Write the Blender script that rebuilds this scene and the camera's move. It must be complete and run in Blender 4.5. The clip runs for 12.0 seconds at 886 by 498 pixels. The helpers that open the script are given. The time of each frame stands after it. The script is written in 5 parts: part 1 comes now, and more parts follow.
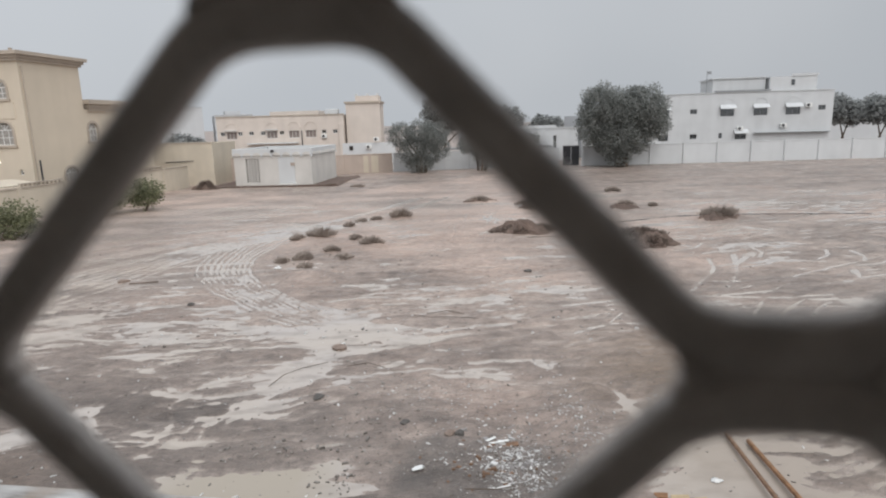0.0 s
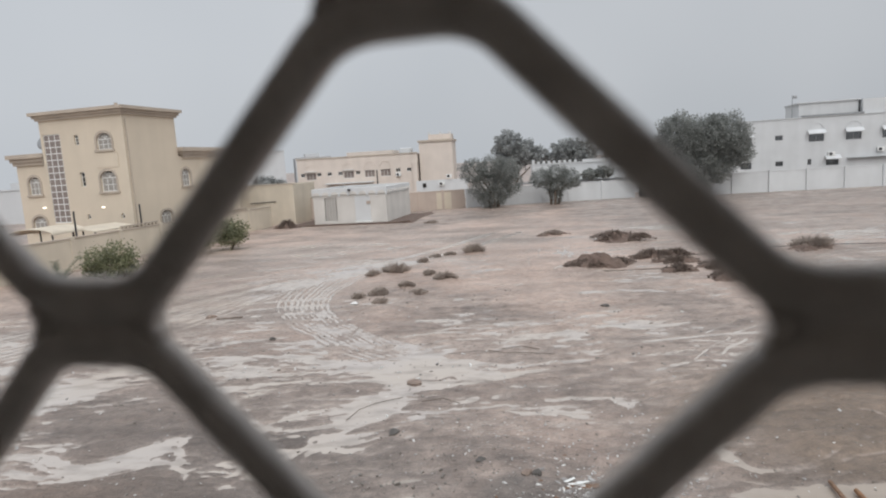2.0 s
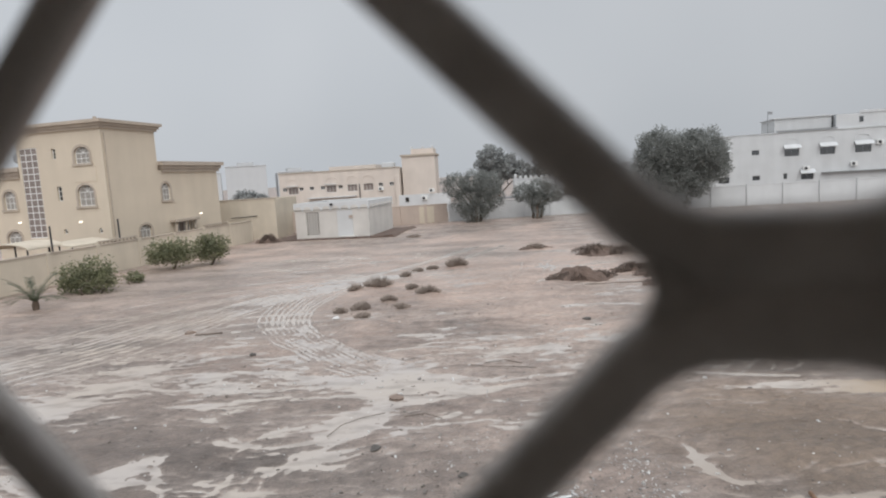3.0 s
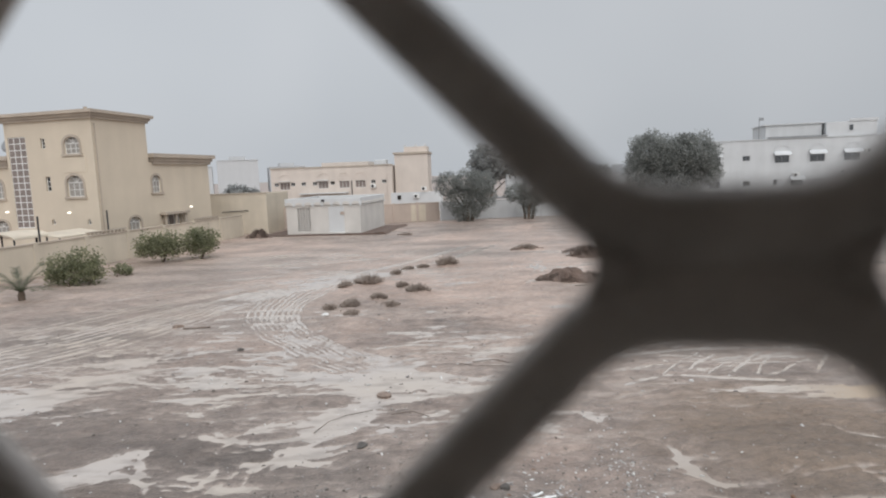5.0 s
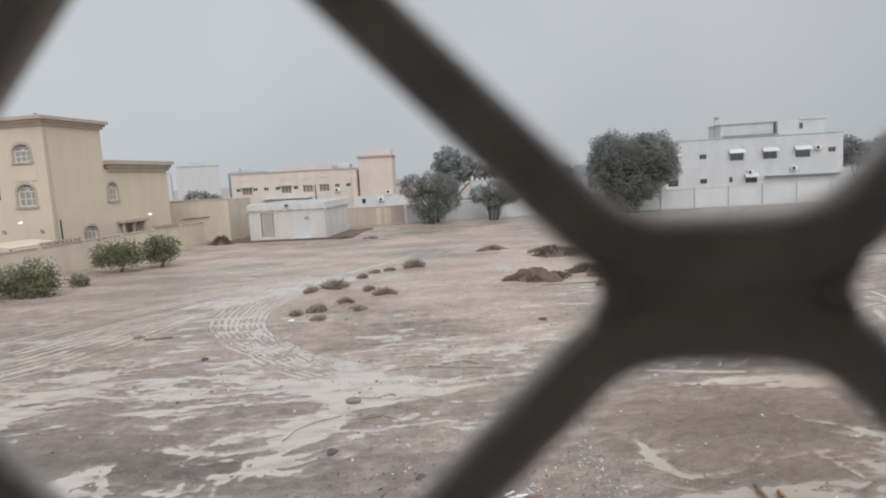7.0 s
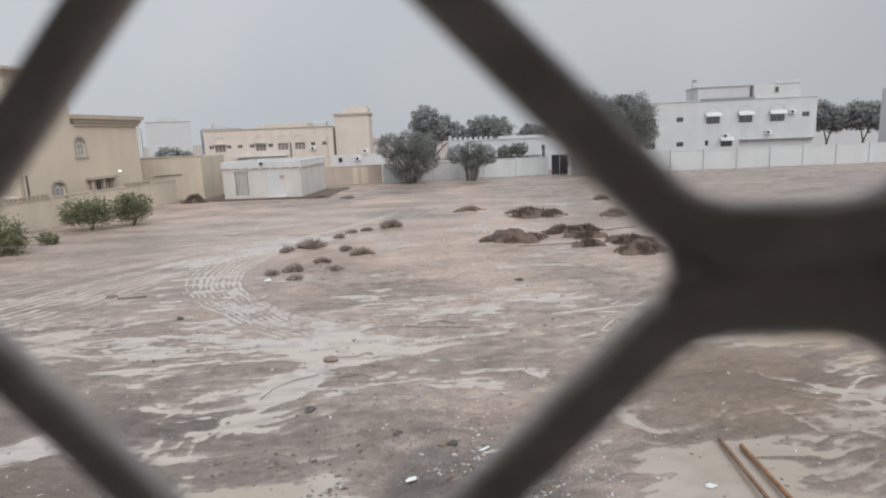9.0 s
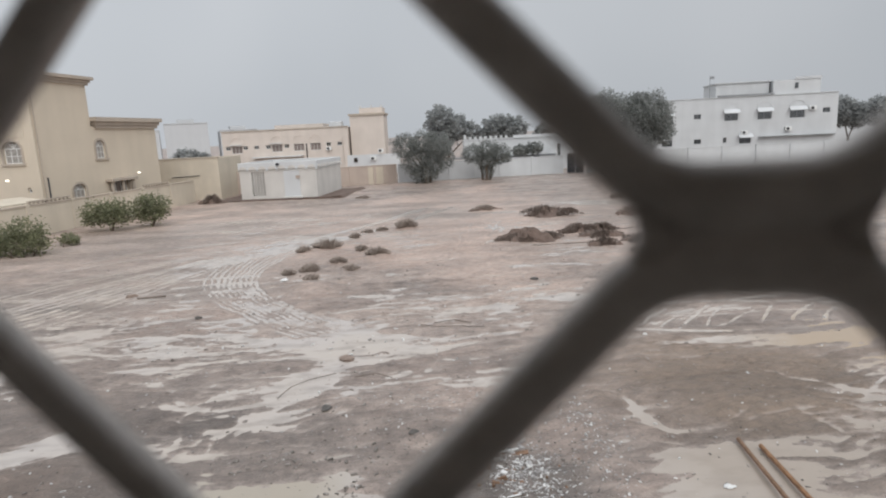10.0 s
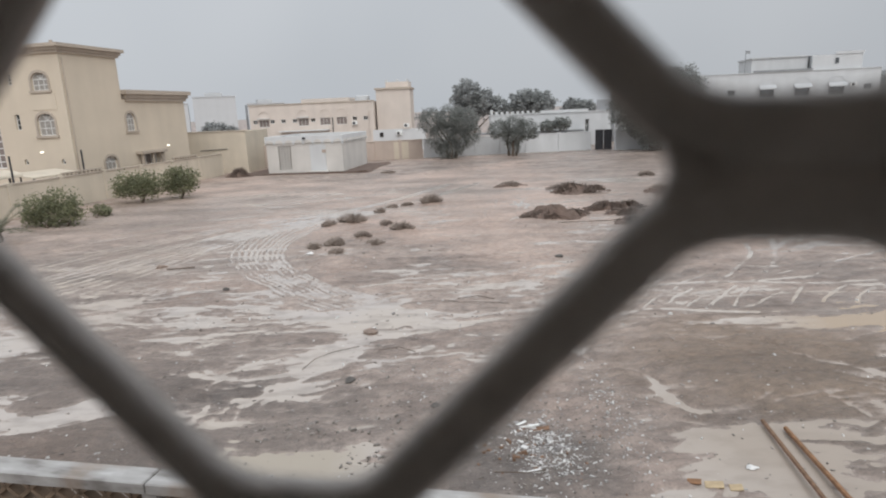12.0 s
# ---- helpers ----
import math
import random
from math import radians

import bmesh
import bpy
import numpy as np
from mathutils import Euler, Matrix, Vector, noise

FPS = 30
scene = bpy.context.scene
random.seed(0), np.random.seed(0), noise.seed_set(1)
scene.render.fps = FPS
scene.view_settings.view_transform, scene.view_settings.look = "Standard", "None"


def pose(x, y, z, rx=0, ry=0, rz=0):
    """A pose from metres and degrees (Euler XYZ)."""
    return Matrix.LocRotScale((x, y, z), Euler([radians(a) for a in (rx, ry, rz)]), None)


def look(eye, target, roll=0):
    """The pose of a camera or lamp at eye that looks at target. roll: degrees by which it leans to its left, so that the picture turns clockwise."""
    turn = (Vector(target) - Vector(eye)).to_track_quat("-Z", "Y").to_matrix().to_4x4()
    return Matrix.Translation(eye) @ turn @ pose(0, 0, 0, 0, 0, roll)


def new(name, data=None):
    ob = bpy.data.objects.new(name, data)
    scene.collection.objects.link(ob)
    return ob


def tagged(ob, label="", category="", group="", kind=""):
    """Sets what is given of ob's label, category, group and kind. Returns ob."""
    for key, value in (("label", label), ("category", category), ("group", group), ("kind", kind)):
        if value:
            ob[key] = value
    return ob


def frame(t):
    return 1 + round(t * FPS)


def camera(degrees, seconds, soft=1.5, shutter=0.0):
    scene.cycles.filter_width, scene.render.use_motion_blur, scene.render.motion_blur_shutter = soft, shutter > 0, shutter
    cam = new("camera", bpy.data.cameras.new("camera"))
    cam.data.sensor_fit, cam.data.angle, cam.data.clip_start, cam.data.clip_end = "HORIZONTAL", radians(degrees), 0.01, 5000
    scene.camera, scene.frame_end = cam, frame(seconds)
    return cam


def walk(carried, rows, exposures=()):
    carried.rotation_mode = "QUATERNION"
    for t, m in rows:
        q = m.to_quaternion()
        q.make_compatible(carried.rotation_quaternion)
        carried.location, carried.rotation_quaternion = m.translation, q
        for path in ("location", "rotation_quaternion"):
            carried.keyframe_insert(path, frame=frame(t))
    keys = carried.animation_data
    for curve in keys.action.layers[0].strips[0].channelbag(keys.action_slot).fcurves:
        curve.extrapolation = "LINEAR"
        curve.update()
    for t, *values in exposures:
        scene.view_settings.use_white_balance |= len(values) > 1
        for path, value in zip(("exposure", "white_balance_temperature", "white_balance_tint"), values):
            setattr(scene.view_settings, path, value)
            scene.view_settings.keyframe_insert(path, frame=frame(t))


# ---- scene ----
cam = camera(71.8, 12.0, soft=2.0)
cam.data.dof.use_dof = True
cam.data.dof.focus_distance = 17.0
cam.data.dof.aperture_fstop = 6.5

# seconds, place in metres, tilt, lean and turn in degrees
PATH = [
    (0, 0.0284, -0.1264, 5.6508, 78.401, 1.601, -0.000),
    (0.5, 0.0372, -0.1448, 5.6435, 79.369, 2.415, 2.146),
    (1, 0.0390, -0.1488, 5.6447, 79.248, 3.177, 2.754),
    (1.5, 0.0209, -0.1535, 5.6381, 78.986, 3.265, 4.529),
    (2, 0.0235, -0.1419, 5.6380, 81.990, 3.397, 6.643),
    (2.5, 0.0484, -0.1139, 5.6260, 82.290, 3.854, 5.599),
    (3, 0.0508, -0.1109, 5.6207, 83.222, 3.400, 5.044),
    (3.5, 0.0545, -0.1121, 5.6161, 83.484, 2.184, 5.375),
    (5.5, 0.0589, -0.1049, 5.6158, 82.970, 2.206, 3.127),
    (6, 0.0581, -0.1027, 5.6152, 83.193, 1.572, -1.160),
    (6.5, 0.0544, -0.1097, 5.6202, 83.380, 2.004, -0.659),
    (7, 0.0503, -0.1159, 5.6221, 83.137, 3.021, 1.046),
    (7.5, 0.0430, -0.1279, 5.6231, 82.085, 2.156, -1.306),
    (9.5, 0.0305, -0.1204, 5.6277, 79.104, 2.455, -0.569),
    (10, 0.0400, -0.1237, 5.6203, 79.355, 2.740, 0.364),
    (10.5, 0.0356, -0.1211, 5.6143, 78.278, 2.639, 0.863),
    (11, 0.0331, -0.1176, 5.6152, 78.110, 3.013, 1.762),
    (11.5, 0.0411, -0.1242, 5.6121, 77.861, 2.517, 1.482),
    (12, 0.0413, -0.1189, 5.6123, 77.211, 2.373, 2.774)
]
walk(cam, [(t, pose(x, y, z, a, b, c)) for t, x, y, z, a, b, c in PATH])

# ------------------------------------------------------------------ light
world = bpy.data.worlds.new("overcast_sky")
scene.world = world
world.use_nodes = True
wn, wl = world.node_tree.nodes, world.node_tree.links
wn.clear()
w_out = wn.new("ShaderNodeOutputWorld")
w_bg = wn.new("ShaderNodeBackground")
w_sky = wn.new("ShaderNodeTexSky")
w_sky.sky_type = "NISHITA"
w_sky.sun_disc = False
w_sky.sun_elevation = radians(45)
w_sky.sun_rotation = radians(156)
w_sky.dust_density = 8.0
w_sky.ozone_density = 1.0
w_hsv = wn.new("ShaderNodeHueSaturation")
w_hsv.inputs["Saturation"].default_value = 0.25
w_mix = wn.new("ShaderNodeMix")
w_mix.data_type = "RGBA"
w_mix.inputs["Factor"].default_value = 0.85
w_tex = wn.new("ShaderNodeTexCoord")
w_noise = wn.new("ShaderNodeTexNoise")
w_noise.inputs["Scale"].default_value = 1.3
w_noise.inputs["Detail"].default_value = 3.0
w_ramp = wn.new("ShaderNodeValToRGB")
w_ramp.color_ramp.elements[0].position = 0.30
w_ramp.color_ramp.elements[0].color = (4.9, 5.27, 5.72, 1)
w_ramp.color_ramp.elements[1].position = 0.70
w_ramp.color_ramp.elements[1].color = (6.1, 6.38, 6.75, 1)
wl.new(w_tex.outputs["Generated"], w_noise.inputs["Vector"])
wl.new(w_noise.outputs["Fac"], w_ramp.inputs["Fac"])
wl.new(w_sky.outputs["Color"], w_hsv.inputs["Color"])
wl.new(w_hsv.outputs["Color"], w_mix.inputs["A"])
wl.new(w_ramp.outputs["Color"], w_mix.inputs["B"])
# an overcast sky grows brighter towards the zenith
w_sep = wn.new("ShaderNodeSeparateXYZ")
w_rise = wn.new("ShaderNodeMapRange")
w_rise.inputs["From Min"].default_value, w_rise.inputs["From Max"].default_value = 0.40, 0.95
w_rise.inputs["To Min"].default_value, w_rise.inputs["To Max"].default_value = 1.0, 2.6
w_gain = wn.new("ShaderNodeVectorMath")
w_gain.operation = "SCALE"
wl.new(w_tex.outputs["Generated"], w_sep.inputs["Vector"])
wl.new(w_sep.outputs["Z"], w_rise.inputs["Value"])
w_side = wn.new("ShaderNodeMapRange")
w_side.inputs["From Min"].default_value, w_side.inputs["From Max"].default_value = -0.6, 0.7
w_side.inputs["To Min"].default_value, w_side.inputs["To Max"].default_value = 1.03, 0.86
w_both = wn.new("ShaderNodeMath")
w_both.operation = "MULTIPLY"
wl.new(w_sep.outputs["X"], w_side.inputs["Value"])
wl.new(w_rise.outputs["Result"], w_both.inputs[0])
wl.new(w_side.outputs["Result"], w_both.inputs[1])
wl.new(w_mix.outputs["Result"], w_gain.inputs[0])
wl.new(w_both.outputs["Value"], w_gain.inputs["Scale"])
wl.new(w_gain.outputs["Vector"], w_bg.inputs["Color"])
w_bg.inputs["Strength"].default_value = 0.1
wl.new(w_bg.outputs["Background"], w_out.inputs["Surface"])

sun_data = bpy.data.lights.new("sun", "SUN")
sun_data.energy = 1.1
sun_data.angle = radians(60)
sun_data.color = (1.0, 0.99, 0.97)
sun = new("sun", sun_data)
sun.matrix_world = look((25, -55, 60), (0, 0, 0))
scene.view_settings.exposure = 0.08

# ------------------------------------------------------------------ materials


def material(name):
    m = bpy.data.materials.new(name)
    m.use_nodes = True
    nt = m.node_tree
    return m, nt, nt.nodes["Principled BSDF"]


def noise_node(nt, scale, detail=4.0, stretch=None, source="Object"):
    co = nt.nodes.new("ShaderNodeTexCoord")
    no = nt.nodes.new("ShaderNodeTexNoise")
    no.inputs["Scale"].default_value = scale
    no.inputs["Detail"].default_value = detail
    if stretch:
        mp = nt.nodes.new("ShaderNodeMapping")
        mp.inputs["Scale"].default_value = stretch
        nt.links.new(co.outputs[source], mp.inputs["Vector"])
        nt.links.new(mp.outputs["Vector"], no.inputs["Vector"])
    else:
        nt.links.new(co.outputs[source], no.inputs["Vector"])
    return no.outputs["Fac"]


def ramp(nt, fac, stops):
    r = nt.nodes.new("ShaderNodeValToRGB")
    els = r.color_ramp.elements
    while len(els) < len(stops):
        els.new(0.5)
    for e, (p, c) in zip(els, stops):
        e.position = p
        e.color = (*c, 1) if len(c) == 3 else c
    nt.links.new(fac, r.inputs["Fac"])
    return r.outputs["Color"]


def mixed(nt, fac, a, b, mode="MIX"):
    m = nt.nodes.new("ShaderNodeMix")
    m.data_type = "RGBA"
    m.blend_type = mode
    for sock, v in (("Factor", fac), ("A", a), ("B", b)):
        if isinstance(v, (int, float)):
            m.inputs[sock].default_value = v
        elif isinstance(v, tuple):
            m.inputs[sock].default_value = (*v, 1)
        else:
            nt.links.new(v, m.inputs[sock])
    return m.outputs["Result"]


def bump(nt, bsdf, fac, strength, distance=0.02):
    b = nt.nodes.new("ShaderNodeBump")
    b.inputs["Strength"].default_value = strength
    b.inputs["Distance"].default_value = distance
    nt.links.new(fac, b.inputs["Height"])
    nt.links.new(b.outputs["Normal"], bsdf.inputs["Normal"])


def g(v):
    return (v, v, v)


def plaster(name, colour, rough=0.8, dirt=0.25):
    """Painted render with mottling, rain streaks and a fine grain."""
    m, nt, bs = material(name)
    big = ramp(nt, noise_node(nt, 0.5, 5), [(0.3, g(1 - dirt)), (0.7, g(1.0))])
    streak = ramp(nt, noise_node(nt, 1.0, 5, (0.9, 0.9, 0.12)), [(0.30, g(1 - dirt)), (0.62, g(1.0))])
    c = mixed(nt, 0.7, colour, big, "MULTIPLY")
    c = mixed(nt, 0.5, c, streak, "MULTIPLY")
    nt.links.new(c, bs.inputs["Base Color"])
    bs.inputs["Roughness"].default_value = rough
    bump(nt, bs, noise_node(nt, 30, 3), 0.3, 0.01)
    return m


def simple(name, colour, rough=0.6, metal=0.0, vary=0.25, scale=4.0, grain=40.0):
    m, nt, bs = material(name)
    v = ramp(nt, noise_node(nt, scale, 5), [(0.3, g(1 - vary)), (0.72, g(1.0))])
    c = mixed(nt, 1.0, colour, v, "MULTIPLY")
    nt.links.new(c, bs.inputs["Base Color"])
    bs.inputs["Roughness"].default_value = rough
    bs.inputs["Metallic"].default_value = metal
    bump(nt, bs, noise_node(nt, grain, 3), 0.25, 0.004)
    return m


def leafy(name, dark, light, through_light=0.0):
    m, nt, bs = material(name)
    geo = nt.nodes.new("ShaderNodeNewGeometry")
    c = ramp(nt, geo.outputs["Random Per Island"], [(0.0, dark), (1.0, light)])
    big = ramp(nt, noise_node(nt, 0.8, 3), [(0.3, g(0.75)), (0.7, g(1.0))])
    c = mixed(nt, 1.0, c, big, "MULTIPLY")
    nt.links.new(c, bs.inputs["Base Color"])
    bs.inputs["Roughness"].default_value = 0.5
    if through_light:
        tl = nt.nodes.new("ShaderNodeBsdfTranslucent")
        mix = nt.nodes.new("ShaderNodeMixShader")
        mix.inputs["Fac"].default_value = through_light
        nt.links.new(c, tl.inputs["Color"])
        nt.links.new(bs.outputs["BSDF"], mix.inputs[1])
        nt.links.new(tl.outputs["BSDF"], mix.inputs[2])
        nt.links.new(mix.outputs["Shader"], nt.nodes["Material Output"].inputs["Surface"])
    return m


def glazing(name):
    """Thin window glass: clear, with a mirror sheen by its angle."""
    m = bpy.data.materials.new(name)
    m.use_nodes = True
    nt = m.node_tree
    nt.nodes.clear()
    out = nt.nodes.new("ShaderNodeOutputMaterial")
    mix = nt.nodes.new("ShaderNodeMixShader")
    tr = nt.nodes.new("ShaderNodeBsdfTransparent")
    tr.inputs["Color"].default_value = (0.55, 0.57, 0.58, 1)
    gl = nt.nodes.new("ShaderNodeBsdfGlossy")
    gl.inputs["Roughness"].default_value = 0.08
    fr = nt.nodes.new("ShaderNodeFresnel")
    fr.inputs["IOR"].default_value = 2.4
    nt.links.new(fr.outputs["Fac"], mix.inputs["Fac"])
    nt.links.new(tr.outputs["BSDF"], mix.inputs[1])
    nt.links.new(gl.outputs["BSDF"], mix.inputs[2])
    nt.links.new(mix.outputs["Shader"], out.inputs["Surface"])
    return m


def number(nt, fac, lo, hi, a, b):
    r = nt.nodes.new("ShaderNodeMapRange")
    for k, v in (("From Min", lo), ("From Max", hi), ("To Min", a), ("To Max", b)):
        r.inputs[k].default_value = v
    nt.links.new(fac, r.inputs["Value"])
    return r.outputs["Result"]


def arithmetic(nt, op, a, b):
    m = nt.nodes.new("ShaderNodeMath")
    m.operation = op
    for sock, v in zip(m.inputs, (a, b)):
        if isinstance(v, (int, float)):
            sock.default_value = v
        else:
            nt.links.new(v, sock)
    return m.outputs["Value"]


def round_patch(nt, centre, radius, ragged):
    """A ragged patch of ground about a place: 1 inside, 0 outside."""
    geo = nt.nodes.new("ShaderNodeNewGeometry")
    d = nt.nodes.new("ShaderNodeVectorMath")
    d.operation = "DISTANCE"
    d.inputs[1].default_value = centre
    nt.links.new(geo.outputs["Position"], d.inputs[0])
    n = noise_node(nt, 0.9, 5)
    v = arithmetic(nt, "ADD", d.outputs["Value"], number(nt, n, 0.0, 1.0, -ragged, ragged))
    return number(nt, v, radius * 0.5, radius * 1.3, 1.0, 0.0)


def soil_material():
    """Wet sandy mud: grey-brown, pinker sand in patches, pale silt close to the water line."""
    m, nt, bs = material("wet_soil")
    big = noise_node(nt, 0.13, 4)
    mid = noise_node(nt, 1.3, 8, (1.0, 1.7, 1.0))
    small = noise_node(nt, 5.0, 6, (1.0, 1.5, 1.0))
    fine = noise_node(nt, 22, 6)
    c = ramp(nt, mid, [(0.30, (0.198, 0.155, 0.130)), (0.48, (0.300, 0.238, 0.203)), (0.70, (0.415, 0.332, 0.282))])
    geo = nt.nodes.new("ShaderNodeNewGeometry")
    sep = nt.nodes.new("ShaderNodeSeparateXYZ")
    nt.links.new(geo.outputs["Position"], sep.inputs["Vector"])
    # drier pink sand over the middle and back of the lot
    back = number(nt, sep.outputs["Y"], 14.0, 32.0, -0.12, 0.13)
    back = arithmetic(nt, "ADD", back, number(nt, sep.outputs["Y"], 38.0, 60.0, 0.0, -0.17))
    back = arithmetic(nt, "ADD", back, number(nt, sep.outputs["X"], 5.0, 15.0, 0.0, -0.16))
    pink = ramp(nt, arithmetic(nt, "ADD", big, back), [(0.40, g(0.0)), (0.64, g(1.0))])
    c = mixed(nt, pink, c, mixed(nt, 0.65, c, (0.57, 0.42, 0.345)))
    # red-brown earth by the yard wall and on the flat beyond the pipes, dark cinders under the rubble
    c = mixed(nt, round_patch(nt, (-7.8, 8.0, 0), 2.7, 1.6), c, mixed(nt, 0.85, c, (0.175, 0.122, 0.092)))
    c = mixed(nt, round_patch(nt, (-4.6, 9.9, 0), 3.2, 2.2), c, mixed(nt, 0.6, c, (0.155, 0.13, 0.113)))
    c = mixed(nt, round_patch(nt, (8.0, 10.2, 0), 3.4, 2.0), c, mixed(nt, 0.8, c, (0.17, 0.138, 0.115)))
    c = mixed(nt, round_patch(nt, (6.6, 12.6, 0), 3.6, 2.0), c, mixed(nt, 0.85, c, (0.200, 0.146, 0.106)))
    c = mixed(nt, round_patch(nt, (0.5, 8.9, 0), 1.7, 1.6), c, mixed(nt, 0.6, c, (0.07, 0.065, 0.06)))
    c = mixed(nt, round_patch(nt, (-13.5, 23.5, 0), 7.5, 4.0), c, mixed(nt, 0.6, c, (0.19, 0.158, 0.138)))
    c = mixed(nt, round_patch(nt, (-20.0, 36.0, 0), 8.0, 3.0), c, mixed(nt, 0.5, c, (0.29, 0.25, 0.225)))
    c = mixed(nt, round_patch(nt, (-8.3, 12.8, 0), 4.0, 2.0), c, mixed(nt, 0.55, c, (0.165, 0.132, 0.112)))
    # silt dries pale and ragged along the water's edge
    edge = arithmetic(nt, "ADD", sep.outputs["Z"], number(nt, noise_node(nt, 2.4, 7, (0.8, 1.8, 1.0)), 0.2, 0.8, -0.022, 0.022))
    silt = number(nt, edge, -0.006, 0.032, 0.80, 0.0)
    c = mixed(nt, silt, c, (0.41, 0.34, 0.295))
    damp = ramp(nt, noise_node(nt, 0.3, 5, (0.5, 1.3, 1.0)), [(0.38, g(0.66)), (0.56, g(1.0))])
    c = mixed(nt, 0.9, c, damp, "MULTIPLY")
    c = mixed(nt, 0.85, c, ramp(nt, small, [(0.34, g(0.78)), (0.58, g(1.0)), (0.75, g(1.10))]), "MULTIPLY")
    c = mixed(nt, 0.9, c, ramp(nt, fine, [(0.34, g(0.79)), (0.55, g(1.0)), (0.75, g(1.10))]), "MULTIPLY")
    nt.links.new(c, bs.inputs["Base Color"])
    wet = ramp(nt, noise_node(nt, 0.7, 5), [(0.35, g(0.28)), (0.65, g(0.6))])
    nt.links.new(wet, bs.inputs["Roughness"])
    bs.inputs["Specular IOR Level"].default_value = 0.5
    rough = arithmetic(nt, "ADD", fine, arithmetic(nt, "MULTIPLY", small, 2.0))
    bump(nt, bs, rough, 0.7, 0.03)
    return m


def water_material():
    """Shallow rain water, brown with silt, its skin broken by drops."""
    m, nt, bs = material("silty_water")
    c = ramp(nt, noise_node(nt, 0.25, 4), [(0.35, (0.45, 0.405, 0.375)), (0.68, (0.46, 0.40, 0.345))])
    c = mixed(nt, 0.8, c, ramp(nt, noise_node(nt, 1.6, 7, (0.8, 1.6, 1.0)), [(0.36, g(0.72)), (0.52, g(1.0))]), "MULTIPLY")
    c = mixed(nt, round_patch(nt, (10.0, 15.0, 0), 2.4, 0.8), c, (0.37, 0.285, 0.205))
    c = mixed(nt, round_patch(nt, (6.2, 9.6, 0), 3.6, 1.4), c, mixed(nt, 0.75, c, (0.30, 0.25, 0.205)))
    c = mixed(nt, round_patch(nt, (-3.4, 8.6, 0), 1.7, 0.6), c, (0.385, 0.335, 0.275))
    nt.links.new(c, bs.inputs["Base Color"])
    bs.inputs["Roughness"].default_value = 0.14
    bs.inputs["IOR"].default_value = 1.33
    bump(nt, bs, noise_node(nt, 9, 4), 0.12, 0.02)
    return m


SOIL = soil_material()
WATER = water_material()
VILLA = plaster("cream_yellow_render", (0.63, 0.548, 0.44), dirt=0.10)
VILLA_TRIM = plaster("sand_stone_trim", (0.48, 0.41, 0.34), dirt=0.2)
SAND_WALL = plaster("sand_render", (0.62, 0.548, 0.445), dirt=0.2)
BROWN_WALL = plaster("brown_render", (0.50, 0.41, 0.35), dirt=0.22)
FAR_HOUSE = plaster("pale_sand_render", (0.66, 0.585, 0.522), dirt=0.14)
WHITE = plaster("white_render", (0.61, 0.62, 0.625), dirt=0.12)
OFFWHITE = plaster("chalky_render", (0.64, 0.615, 0.58), dirt=0.18)
# grey near the horizon sky's tone, putting haze into the far blocks' colour
HAZY = plaster("haze_grey_render", (0.54, 0.55, 0.56), dirt=0.06)
WHITE_PAINT = simple("white_paint", (0.78, 0.78, 0.76), 0.5, vary=0.12)
GREY_METAL = simple("grey_metal", (0.35, 0.36, 0.37), 0.45, 0.6)
DARK_METAL = simple("dark_metal", (0.06, 0.06, 0.065), 0.5, 0.4)
BARS = simple("brown_bar_paint", (0.575, 0.525, 0.485), 0.5, 0.0, vary=0.35, scale=60, grain=400)
RUST = simple("rusty_steel", (0.33, 0.175, 0.09), 0.7, 0.2, vary=0.45, scale=9)
RUST_DARK = simple("brown_rust", (0.27, 0.16, 0.10), 0.75, 0.2, vary=0.45, scale=9)


def coping_material():
    """White paint worn off grey concrete, with brown dirt."""
    m, nt, bs = material("worn_white_coping")
    worn = noise_node(nt, 2.2, 8, (0.7, 2.2, 1.5))
    c = ramp(nt, worn, [(0.36, (0.20, 0.185, 0.17)), (0.46, (0.34, 0.325, 0.31)), (0.56, (0.40, 0.385, 0.37)), (0.68, (0.56, 0.55, 0.54))])
    c = mixed(nt, ramp(nt, noise_node(nt, 1.1, 5), [(0.52, g(0.0)), (0.64, g(0.75))]), c, (0.27, 0.205, 0.155))
    nt.links.new(c, bs.inputs["Base Color"])
    bs.inputs["Roughness"].default_value = 0.6
    bump(nt, bs, worn, 0.5, 0.01)
    return m


COPING = coping_material()
CONCRETE = simple("concrete", (0.40, 0.37, 0.34), 0.85, vary=0.35, scale=2)
EARTH = simple("dark_earth", (0.155, 0.108, 0.086), 0.85, vary=0.4, scale=1.5)
CURTAIN = simple("net_curtain", (0.40, 0.375, 0.345), 0.35, vary=0.4, scale=7)
FROST = simple("frosted_glass_block", (0.27, 0.225, 0.205), 0.25, vary=0.25, scale=3)
BLOCK = simple("tan_screen_block", (0.27, 0.195, 0.135), 0.85, vary=0.4, scale=5)
ROOM = plaster("room_paint", (0.80, 0.78, 0.75), dirt=0.05)
TILE = simple("room_floor_tile", (0.62, 0.58, 0.53), 0.4)
GLASS = glazing("window_glass")
# leaf colours paled to stand in for haze, more so on the far trees
LEAF_TREE = leafy("haze_paled_leaf", (0.28, 0.29, 0.275), (0.42, 0.43, 0.405), 0.65)
LEAF_FAR = leafy("far_haze_paled_leaf", (0.36, 0.37, 0.365), (0.50, 0.51, 0.50), 0.65)
LEAF_BUSH = leafy("green_leaf", (0.19, 0.205, 0.125), (0.38, 0.385, 0.235), 0.6)
